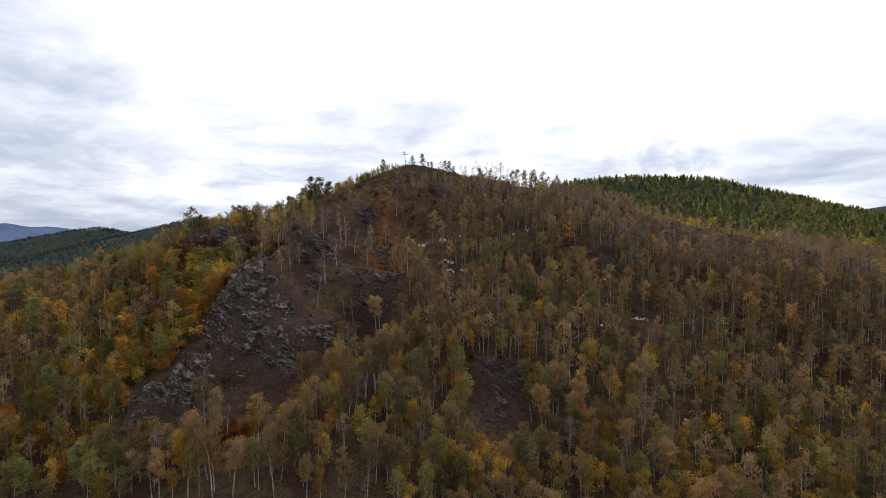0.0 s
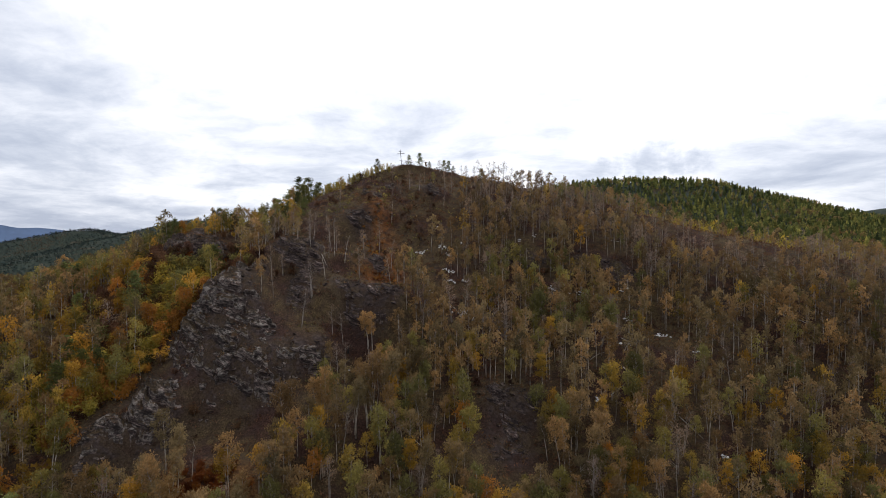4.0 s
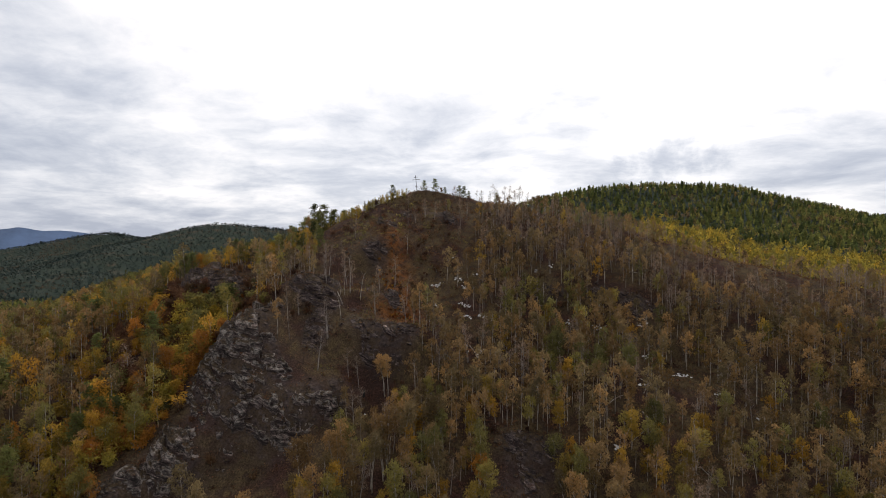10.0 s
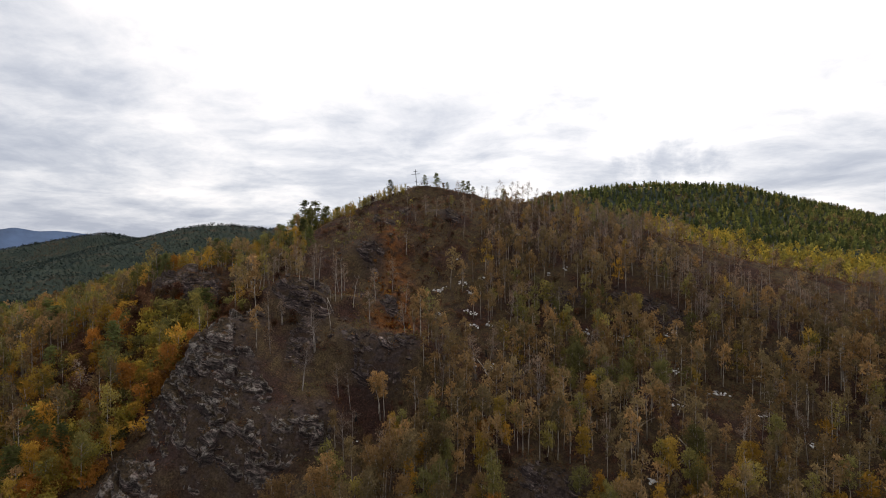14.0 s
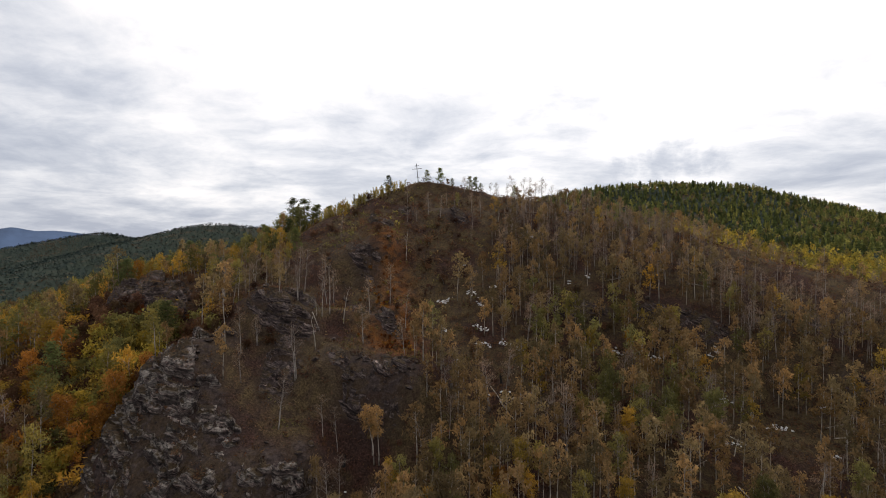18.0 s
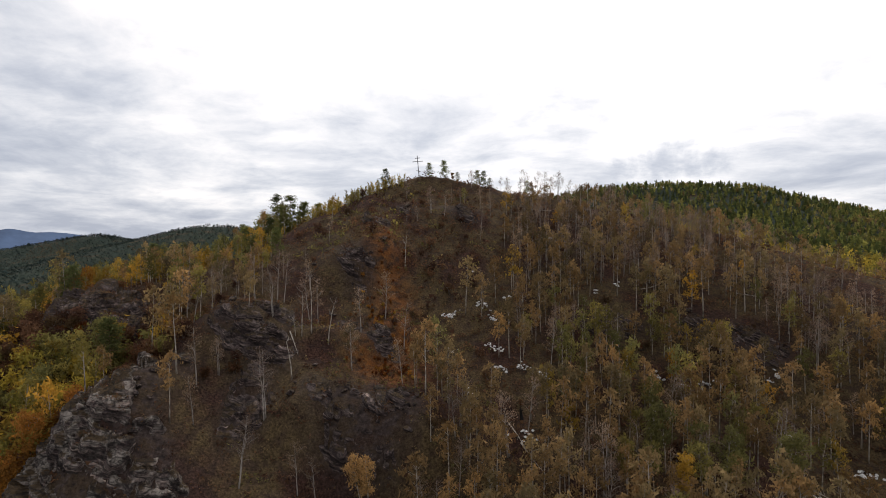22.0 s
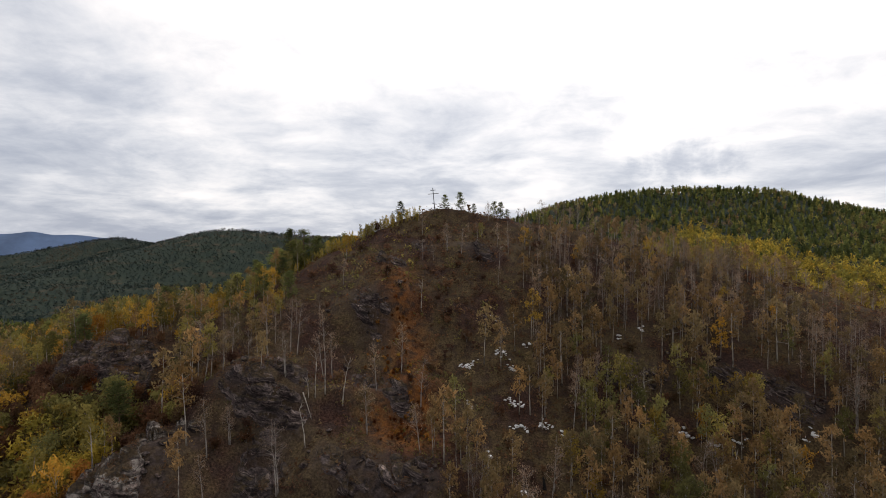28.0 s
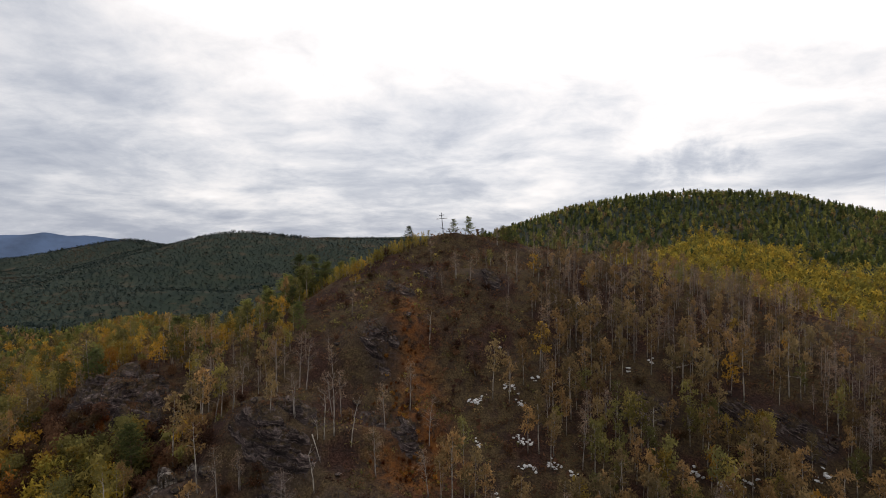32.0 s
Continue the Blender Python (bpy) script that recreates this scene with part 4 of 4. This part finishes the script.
# woods in the valley and on the ridges far to the side
px, py = scatter(-2900, 300, 560, 2600, 11.5)
seen = (px > -0.98 * py + 20) & (px < -0.12 * py + 30) & ((px < -480) | (py > 620))
px, py = px[seen], py[seen]
P = np.stack([px, py, land(px, py) - 0.5], -1)
tuft = fbm(px / 260, py / 260, 8.8, 3) + RNG.normal(0, 0.3, px.shape)
far_con = [[leaves(np.random.default_rng(40 + k), [[0, 0, z] for z in (0.8, 3.2, 5.6)], 5, [1.9, 1.9, 0.9], [1.5, 1.5, 1.1])] for k in range(4)]
# the far leaves carry the valley haze in their bluish colour
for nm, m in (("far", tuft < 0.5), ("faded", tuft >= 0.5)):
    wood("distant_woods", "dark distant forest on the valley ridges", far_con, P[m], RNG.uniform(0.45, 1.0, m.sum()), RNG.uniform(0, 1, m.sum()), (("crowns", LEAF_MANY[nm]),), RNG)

# tree tops that stand out along the far crest
line = np.array(RIDGES[0][0])
cut = RNG.uniform(0, len(line) - 1.001, 700)
seg, fr_ = cut.astype(int), cut - cut.astype(int)
on = line[seg] + (line[seg + 1] - line[seg]) * fr_[:, None]
cx_, cy_ = on[:, 0] + RNG.normal(0, 14, 700), on[:, 1] + RNG.normal(0, 20, 700)
ok = fbm(cx_ / 90, cy_ / 90, 4.1, 2) > -0.05
cx_, cy_ = cx_[ok], cy_[ok]
# crest trees use the same haze-tinted leaves
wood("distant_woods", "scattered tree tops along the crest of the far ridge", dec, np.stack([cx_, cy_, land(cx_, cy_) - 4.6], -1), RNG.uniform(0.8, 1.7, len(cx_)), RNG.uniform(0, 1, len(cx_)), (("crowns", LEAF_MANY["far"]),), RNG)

# mountains at the edge of sight, with blue haze put into their colour
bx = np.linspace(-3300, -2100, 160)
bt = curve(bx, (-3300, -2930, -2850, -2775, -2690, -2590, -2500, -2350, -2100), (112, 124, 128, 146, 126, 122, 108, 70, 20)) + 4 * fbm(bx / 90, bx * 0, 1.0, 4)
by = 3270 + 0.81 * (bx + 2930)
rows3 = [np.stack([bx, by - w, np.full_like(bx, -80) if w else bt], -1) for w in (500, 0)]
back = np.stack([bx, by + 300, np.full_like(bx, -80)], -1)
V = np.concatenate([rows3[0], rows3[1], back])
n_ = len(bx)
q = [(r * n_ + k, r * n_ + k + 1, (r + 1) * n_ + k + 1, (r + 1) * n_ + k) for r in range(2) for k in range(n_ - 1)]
tagged(new("mountain_backdrop", mesh_of("mountain_backdrop", V, np.array(q), FAR_BLUE, True)), "distant mountain range on the horizon, haze painted in as blue", "mountains", kind="structure")


# ---- the cross on the summit ----
def beam(w, d, length):
    """A squared beam along x with chamfered edges, centred."""
    c = 0.18 * min(w, d)
    prof = np.array([(-w / 2 + c, -d / 2), (w / 2 - c, -d / 2), (w / 2, -d / 2 + c), (w / 2, d / 2 - c), (w / 2 - c, d / 2), (-w / 2 + c, d / 2), (-w / 2, d / 2 - c), (-w / 2, -d / 2 + c)])
    v = np.concatenate([np.stack([np.full(8, e * length / 2), prof[:, 0], prof[:, 1]], -1) for e in (-1, 1)])
    t = []
    for k in range(8):
        a, b = k, (k + 1) % 8
        t += [(a, b, b + 8), (a, b + 8, a + 8)]
    for k in range(1, 7):
        t += [(0, k + 1, k), (8, 8 + k, 9 + k)]
    return v, np.array(t)


cross = new("summit_cross")
CX, CY = -18.9, 273.2
cz = land1(CX, CY)
post = part("post", mesh_of("post", *beam(0.24, 0.24, 8.0), CROSS_STEEL), cross)
post.matrix_basis = pose(0, 0, 3.6, 0, 90, 0)
for nm, z, ln, tilt, off in (("top_bar", 6.75, 1.7, 0, 0), ("main_bar", 5.6, 3.6, 0, 0), ("slanted_foot_bar", 2.3, 1.6, 22, 0)):
    part(nm, mesh_of(nm, *beam(0.2, 0.2, ln), CROSS_STEEL), cross).matrix_basis = pose(off, -0.225, z, 0, tilt, 0)
cross.matrix_basis = pose(CX, CY, cz - 0.1, 0, -5.5, 8)
tagged(cross, "tall grey three-barred cross leaning on the hilltop", "cross")

# ---- single trees that stand out ----
SHOULDER_PINES = ((-65.5, 267, 6, 1.15), (-61.5, 268, 7, 1.05), (-63, 264, 4, 1.2), (-68, 262, 5, 1.25), (-57, 268, 4, 0.95), (-73, 259, 5, 1.1), (-53, 272, 5, 0.85), (-70.5, 265, 7, 0.9), (-75, 263, 6, 0.9), (-81, 262, 5, 1.2), (-58, 271, 7, 0.7), (-54, 274, 5, 0.7), (-50, 276, 1, 0.8), (-77, 270, 6, 0.8), (-84, 262, 7, 0.75), (-67, 272, 6, 0.85), (-90, 250, 4, 0.9), (-96, 246, 5, 0.8))
SUMMIT_PINES = ((-30.2, 273, 5, 0.55), (-15.6, 276, 4, 0.42), (-10.6, 275.5, 5, 0.54), (-6, 277, 4, 0.28), (1.0, 279, 4, 0.48), (3.2, 279, 5, 0.50), (5.5, 280, 4, 0.30), (19.5, 286, 5, 0.5), (-98, 217, 3, 0.8), (-103, 222, 1, 0.9), (-42, 277, 5, 0.5), (-89, 236, 5, 0.9), (-108, 230, 2, 0.9))
for x, y, k, s in SHOULDER_PINES + SUMMIT_PINES:
    plant("pine", k, x, y, s, 70 * k + 13 * x, label="tall green pine with layered branches on the hill's shoulder" if k > 5 else "")
for x, y, k, s in ((18.4, 284, 0, 0.8), (23, 285, 1, 0.72), (25.5, 286, 2, 0.7), (30, 284, 3, 0.72), (34, 284, 0, 0.7), (36, 283, 1, 0.6), (42, 281, 2, 0.62), (46, 280, 3, 0.6), (50, 279, 0, 0.5), (9.5, 281, 1, 0.42), (12, 282, 3, 0.4), (28, 287, 3, 0.6), (-1, 274, 3, 0.6),
                   (-50, 187, 3, 0.7), (-10, 252, 2, 0.9), (1, 250, 1, 0.8), (-14, 254, 3, 0.8), (-18, 250, 0, 0.6), (4, 256, 0, 0.95), (-5, 262, 2, 0.6)):
    plant("bare", k, x, y, 1.2 * s if y > 278 else 0.85 * s, 50 * k + 29 * x, label="bare whitish birch standing alone on the open slope" if y < 265 else "leafless dead birch on the skyline ridge")
for x, y, k, s in ((-21, 176, 3, 0.9), (-22.5, 177, 0, 0.85), (-31, 165, 1, 0.8), (-48, 196, 2, 0.65), (-28, 198, 1, 0.75)):
    plant("olive", k, x, y, s, 50 * k + 29 * x)

for k in range(120):
    f = (k + RNG.uniform(0, 1)) / 120
    x, y = -66 + 42 * f + RNG.normal(0, 0.9), 261 + 12 * f + RNG.normal(0, 2.4)
    plant(("yellow", "green", "yellow")[k % 3], 4 + k % 2, x, y, RNG.uniform(0.55, 1.15) * (1.25 - 0.55 * f), 47 * k, label="feathery yellow-green birch sapling on the edge of the knoll")
BROAD = ((42.7, 185, "green", 1.0), (16, 201, "green", 0.85), (34.5, 205, "green", 0.8), (56.8, 220, "green", 0.85), (86, 137, "yellow", 0.9), (43, 133, "green", 0.8), (15, 131, "yellow", 0.95), (2, 129, "green", 0.8), (68, 143, "green", 0.9), 
         (24, 159, "green", 0.75), (100, 152, "green", 0.9), (55, 137, "yellow", 0.8), (28, 138, "green", 0.8), (-95, 160, "yellow", 1.1), (-90, 175, "green", 1.0), (-100, 190, "yellow", 1.1), (-78, 197, "green", 1.0), (-105, 172, "yellow", 1.1), (-82, 186, "green", 0.9))
for x, y, nm, s in BROAD:
    plant(nm, 6 + int(abs(x)) % 2, x, y, s, 31 * x, label="round-crowned birch in full green-yellow leaf")

# ---- shrubs on the hilltop and under the trees ----
SHRUBS = {}
for nm in ("yellow", "orange", "brush", "green"):
    for k in range(3):
        li, cr = shrub(60 + k, 2.4, 1.2, 9, 0.22)
        SHRUBS[nm, k] = mesh_of("shrub", *join([cr, li]), LEAF[nm], second=GREY_BARK, split=len(cr[1]))
SHRUB_LABEL = {"yellow": "low yellow-leaved shrub", "orange": "low orange-brown shrub", "brush": "low brown leafless shrub", "green": "low green-yellow shrub"}
SEED = {}


def bush(nm, k, x, y, s, turn):
    m = pose(x, y, land1(x, y), 0, 0, turn) @ Matrix.Diagonal((s, s, s, 1))
    if (nm, k) not in SEED:
        base = new("shrub", SHRUBS[nm, k])
        tagged(base, SHRUB_LABEL[nm] + " on the hillside", "shrub", "shrubs")
        base.matrix_basis = m
        SEED[nm, k] = base
    else:
        copy_thing(SEED[nm, k], Matrix.Identity(4)).matrix_basis = m


for k in range(24):
    f = k / 45
    x, y = -66 + 42 * f + RNG.normal(0, 1.0), 268 + 6 * f + RNG.normal(0, 2.0)
    bush(("yellow", "green", "yellow", "green", "brush")[k % 5], k % 3, x, y, RNG.uniform(0.8, 1.5), k * 47)
for k in range(130):
    x, y = RNG.uniform(-100, 40), RNG.uniform(140, 270)
    if bare(np.array([x]), np.array([y]))[0] < 0.5:
        bush(("orange", "brush", "yellow", "brush", "green")[k % 5] if x < -75 else "brush", k % 3, x, y, RNG.uniform(0.5, 1.1), k * 47)

for k in range(46):
    x, y = RNG.uniform(-112, -66), RNG.uniform(150, 214)
    if bare(np.array([x]), np.array([y]))[0] < 0.3:
        bush(("yellow", "green", "orange", "yellow", "green")[k % 5], k % 3, x, y, RNG.uniform(1.1, 2.0), k * 61)

for k in range(70):
    x, y = RNG.uniform(-98, -66), RNG.uniform(126, 168)
    if bare(np.array([x]), np.array([y]))[0] < 0.3:
        bush(("brush", "orange", "brush", "yellow", "brush")[k % 5], k % 3, x, y, RNG.uniform(0.7, 1.5), k * 53)

for k in range(36):
    f = RNG.uniform(0, 1)
    bush("orange" if k % 3 else "yellow", k % 3, -27 + 8 * f + RNG.normal(0, 2.6), 222 - 22 * f + RNG.normal(0, 2.5), RNG.uniform(0.22, 0.45), k * 37)

# thickets on the flank beside the crag, between the scattered trees
thick_t = []
for k in range(4):
    li, cr = shrub(90 + k, 3.0, 1.5, 26, 0.17, 9)
    thick_t.append([li, cr])
for nm, n_, (cx, cy, wx, wy), lo, hi, text in (
        ("green", 60, (-82, 182, 17, 18), 0.6, 1.6, "green-yellow shrubs crowding the flank beside the crag"),
        ("yellow", 50, (-88, 180, 20, 20), 0.6, 1.6, "golden shrubs crowding the flank beside the crag"),
        ("orange", 40, (-84, 168, 15, 16), 0.5, 1.4, "orange-brown shrubs below the crag"),
        ("brush", 460, (-90, 188, 26, 26), 0.5, 1.2, "leafless brown shrubs on the flank"),
        ("gold", 45, (-92, 152, 16, 12), 0.8, 1.9, "golden young birch scrub at the foot of the flank"),
        ("orange", 30, (-84, 150, 9, 8), 0.6, 1.5, "orange birch scrub at the foot of the crag"),
        ("gold", 42, (-81, 184, 6, 9), 0.7, 1.7, "golden birch scrub in the hollow beside the crag"),
        ("orange", 30, (-76, 174, 5, 7), 0.6, 1.5, "orange birch scrub beside the crag"),
        ("green", 36, (-80, 192, 7, 7), 0.7, 1.6, "green-yellow willow scrub in the hollow beside the crag"),
        ("russet", 90, (-84, 203, 6, 4), 0.2, 0.5, "low russet heath beside the dark outcrop"),
        ("russet", 60, (-25, 224, 4, 13), 0.12, 0.3, "low russet heath in the gully"),
        ("russet", 70, (-21, 203, 5, 6), 0.12, 0.3, "low russet heath in the gully"),
        ("russet", 70, (-52, 132, 9, 5), 0.3, 0.7, "low russet heath below the crag")):
    qx, qy = RNG.normal(cx, 0.6 * wx, n_), RNG.normal(cy, 0.6 * wy, n_)
    ok = (bare(qx, qy) < 0.4) & (qy < curve(qx, CREST_X, CREST_Y))
    qx, qy = qx[ok], qy[ok]
    wood("thicket", text, thick_t, np.stack([qx, qy, land(qx, qy)], -1), RNG.uniform(lo, hi, len(qx)), RNG.uniform(0, 1, len(qx)), (("stems", GREY_BARK), ("foliage", LEAF_MANY[nm])), RNG)

sx, sy = scatter(-150, 160, 122, 290, 2.0)
ok = (RNG.uniform(0, 1, sx.shape) < 0.75) & (bare(sx, sy) < RNG.uniform(0.2, 1.4, sx.shape))
sx, sy = sx[ok], sy[ok]
brush_t = [[leaves(np.random.default_rng(80 + k), [[0, 0, 0.25], [0.5, 0.2, 0.2], [-0.4, 0.4, 0.25], [0.1, -0.5, 0.2]], 5, [0.3, 0.3, 0.16], 0.13)] for k in range(5)]
wood("undergrowth", "brown dwarf shrubs, dry grass and dead stalks", brush_t, np.stack([sx, sy, land(sx, sy)], -1), RNG.uniform(0.6, 1.8, len(sx)), np.clip(0.5 + 0.35 * fbm(sx / 12, sy / 12, 6.6, 2) + RNG.normal(0, 0.2, len(sx)), 0, 1), (("foliage", LEAF_MANY["brush"]),), RNG)

qx, qy = RNG.normal(-24, 16, 420), RNG.normal(246, 16, 420)
ok = (qy < curve(qx, CREST_X, CREST_Y) - 2) & (bare(qx, qy) < 0.5)
qx, qy = qx[ok], qy[ok]
for nm, pick_q in (("brush", np.arange(len(qx)) % 3 > 0), ("green", np.arange(len(qx)) % 3 == 0)):
    wood("tussocks", "low grass tussocks and dwarf shrubs on the open knoll", brush_t, np.stack([qx, qy, land(qx, qy)], -1)[pick_q], RNG.uniform(0.9, 2.2, pick_q.sum()), RNG.uniform(0, 1, pick_q.sum()), (("foliage", LEAF_MANY[nm]),), RNG)
gxx, gyy = scatter(-62, 2, 160, 264, 1.9)
ok = (rock_edge(gxx, gyy, ROCKS[CRAG][1]) < 0) & (fbm(gxx / 9, gyy / 9, 3.3, 3) + RNG.normal(0, 0.3, gxx.shape) > 0.05) & (bare(gxx, gyy) < 0.75)
gxx, gyy = gxx[ok], gyy[ok]
mixed_g = fbm(gxx / 14, gyy / 14, 9.1, 2) + RNG.normal(0, 0.25, gxx.shape)
for nm, pick_q in (("brush", mixed_g < 0.05), ("olive", (mixed_g >= 0.05) & (mixed_g < 0.45)), ("green", mixed_g >= 0.45)):
    wood("tussocks", "dry grass and dwarf shrubs in the open gully", brush_t, np.stack([gxx, gyy, land(gxx, gyy)], -1)[pick_q], RNG.uniform(0.6, 1.7, pick_q.sum()), RNG.uniform(0, 1, pick_q.sum()) * 0.5, (("foliage", LEAF_MANY[nm]),), RNG)
tuft_at = np.concatenate(LEDGES) - [0, 0, 0.05]
wood("ledge_grass", "dry brown grass and dwarf shrubs growing on rock ledges", brush_t, tuft_at, RNG.uniform(0.5, 1.2, len(tuft_at)), np.clip(RNG.normal(0.5, 0.25, len(tuft_at)), 0, 1), (("foliage", LEAF_MANY["brush"]),), RNG)

kx, ky = scatter(-20, 170, 150, 285, 4.4)
ok = (bare(kx, ky) < 0.5) & (np.abs(kx) < 0.84 * ky + 14)
kx, ky = kx[ok], ky[ok]
wood("undergrowth", "waist-high brown thicket between the birches", brush_t, np.stack([kx, ky, land(kx, ky)], -1), RNG.uniform(1.6, 3.4, len(kx)), np.clip(RNG.normal(0.45, 0.25, len(kx)), 0, 1), (("foliage", LEAF_MANY["brush"]),), RNG)

# ---- stones ----
def boulder(seed, n=2):
    bm = bmesh.new()
    bmesh.ops.create_icosphere(bm, subdivisions=n, radius=1.0)
    rng = np.random.default_rng(seed)
    cuts = rng.normal(0, 1, (9, 3))
    cuts /= np.linalg.norm(cuts, axis=1)[:, None]
    lim = rng.uniform(0.55, 0.9, 9)
    for v in bm.verts:
        p = np.array(v.co)
        for c, l in zip(cuts, lim):
            over = p @ c - l
            if over > 0:
                p = p - c * over
        p = p * (1 + 0.10 * rng.normal()) * [1.0, 0.75, 0.45]
        v.co = p
    me = bpy.data.meshes.new("boulder")
    bm.to_mesh(me)
    bm.free()
    return me


PALE = [boulder(k) for k in range(6)]
DARK = [boulder(20 + k) for k in range(6)]
for me in PALE:
    me.materials.append(PALE_STONE)
for me in DARK:
    me.materials.append(ROCK)


def stone(me, label, x, y, s, group):
    ob = new("boulder", me)
    ob.matrix_basis = pose(x, y, land1(x, y) + 0.12 * s, RNG.uniform(-20, 20), RNG.uniform(-20, 20), RNG.uniform(0, 360)) @ Matrix.Diagonal((s, s, s, 1))
    tagged(ob, label, "boulder", group)


for x, y, r, n in PALE_SPOTS:
    for _ in range(int(1.15 * n)):
        stone(PALE[int(RNG.integers(0, 6))], "whitish weathered stone among the birches", x + RNG.normal(0, 0.5) * r, y + RNG.normal(0, 0.28) * r, RNG.uniform(0.2, 0.66) * RNG.uniform(0.7, 1.2), "pale stones")
for patches, base in OUTCROPS:
    for cx, cy, a_, b_, turn in patches:
        for _ in range(int(2 + 0.5 * a_)):
            x, y = cx + RNG.normal(0, 0.5) * a_, cy + RNG.normal(0, 0.5) * a_
            s = RNG.uniform(0.4, 1.3)
            ob = part("block", DARK[int(RNG.integers(0, 6))], base)
            ob.matrix_basis = base.matrix_basis.inverted() @ pose(x, y, land1(x, y) + 0.25 * s, RNG.uniform(-25, 25), RNG.uniform(-25, 25), RNG.uniform(0, 360)) @ Matrix.Diagonal((s, s, s, 1))


# ---- fallen stems ----
def fallen(x, y, length, turn, label):
    rng = np.random.default_rng(int(abs(x * 7 + y)))
    t = np.linspace(0, 1, 8)
    px, py = x + math.cos(radians(turn)) * length * (t - 0.5), y + math.sin(radians(turn)) * length * (t - 0.5)
    pz = land(px, py) + 0.35 + rng.normal(0, 0.05, 8)
    pz = np.polyval(np.polyfit(t, pz, 2), t)
    base = new("fallen_birch")
    part("trunk", mesh_of("trunk", *tube(np.stack([px, py, pz], -1), 0.14 * (1 - 0.75 * t), 6), BIRCH_BARK, True), base)
    stubs = []
    for k in range(5):
        i = int(rng.integers(2, 7))
        b = np.array([px[i], py[i], pz[i]])
        stubs.append(tube([b, b + rng.normal(0, 0.5, 3) + [0, 0, 0.4]], [0.035, 0.012], 3))
    for stub in stubs:
        part("branch_stub", mesh_of("branch_stub", *stub, BIRCH_BARK), base)
    tagged(base, label, "log", "fallen trees")


for x, y, ln, tn in ((86, 190, 8, 4), (85, 193, 6, 0), (47, 170, 8, 50), (54, 172, 7, -60), (57, 185, 6, 55), (58, 187, 5, -40), (116, 167, 7, 0), (120, 195, 6, -25), (49, 168, 7, 30), (64, 157, 7, -60), (24, 272, 7, 3),
                     (46, 236, 6, 10), (57, 248, 8, -50), (60, 246, 7, -48), (54, 205, 5, -40), (5, 190, 7, -60), (10, 191, 6, 70), (7, 187, 6, -50), (-39, 196, 4, -50), (46, 179, 6, 30), (-14, 150, 9, 50), (-8, 146, 9, -40), (75, 165, 6, -70), (70, 232, 6, -5)):
    fallen(x, y, ln, tn, "fallen pale birch stem lying on the slope")


# ---- standing dead stems ----
def snag(x, y, h, bend, turn):
    """A dead birch: a pale, crooked stem with a few broken limbs."""
    rng = np.random.default_rng(int(abs(x * 13 + y * 3)))
    t = np.linspace(0, 1, 8)
    wob = rng.normal(0, 0.012 * h, (8, 2)) * t[:, None]
    path = np.stack([bend * t ** 1.6 + wob[:, 0], wob[:, 1], -0.4 + (h + 0.4) * t], -1)
    base = new("dead_birch")
    part("trunk", mesh_of("trunk", *tube(path, 0.15 * (1 - 0.7 * t) * (h / 10) ** 0.5, 6), BIRCH_BARK, True), base)
    limbs = []
    for k in range(9):
        i = int(rng.integers(4, 8))
        a, r = rng.uniform(0, 2 * math.pi), rng.uniform(0.4, 1.3)
        limbs.append(tube([path[i], path[i] + [math.cos(a) * r * 0.6, math.sin(a) * r * 0.6, 0.5 * r], path[i] + [math.cos(a) * r, math.sin(a) * r, 1.2 * r]], [0.04, 0.03, 0.01], 3))
    for piece in limbs:
        part("limb", mesh_of("limb", *piece, GREY_BARK), base)
    base.matrix_basis = pose(x, y, land1(x, y), 0, 0, turn)
    tagged(base, "dead whitish birch stem with broken bare limbs", "tree", "dead birches")


for x, y, h, bend, turn in ((-38, 198, 8.5, 0.2, 10), (-36.3, 199, 11, -0.3, 80), (-39.2, 197.6, 3.0, 0.3, 200), (-33, 199.5, 8, 1.2, 20), (-37.5, 189.5, 7, -1.0, 0), (59, 158, 14, 0.8, 30), (60.5, 159, 11, -1.4, 10), (65, 168, 12, 0.6, 140),
                            (-20, 231, 8, 0.6, 60), (41, 196, 11, 0.5, 15), (88, 181, 11, 1.0, 70), (101, 186, 10, -0.8, 30), (30, 171, 10, 0.7, 100), (-54, 133, 7, 0.5, 40), (56, 243, 9, 3.5, 160)):
    snag(x, y, h, bend, turn)


# ---- burnt stumps ----
def burnt_stump(x, y, h, turn):
    """A charred broken stem: a flared, splintered trunk."""
    rng = np.random.default_rng(int(abs(x * 11 + y)))
    t = np.linspace(0, 1, 6)
    path = np.stack([0.12 * h * t ** 2, 0.03 * h * t, -0.3 + (h + 0.3) * t], -1)
    base = new("burnt_stump")
    part("trunk", mesh_of("trunk", *tube(path, np.array((0.62, 0.46, 0.36, 0.30, 0.22, 0.07)) * h / 3, 8), CHAR), base)
    splinters = [tube([path[4] + rng.normal(0, 0.12, 3) * [1, 1, 0], path[5] + rng.normal(0, 0.3, 3) * [1, 1, 0.5]], [0.09, 0.02], 4) for _ in range(4)]
    for piece in splinters:
        part("splinter", mesh_of("splinter", *piece, CHAR), base)
    base.matrix_basis = pose(x, y, land1(x, y), 0, 0, turn)
    tagged(base, "charred black broken tree stump on the slope", "stump", "burnt stumps")


burnt_stump(-27.5, 172.5, 2.6, 20)
burnt_stump(6, 195, 2.4, 160)
stone(PALE[2], "small whitish stone beside a burnt stump", -26.9, 170.9, 0.35, "pale stones")
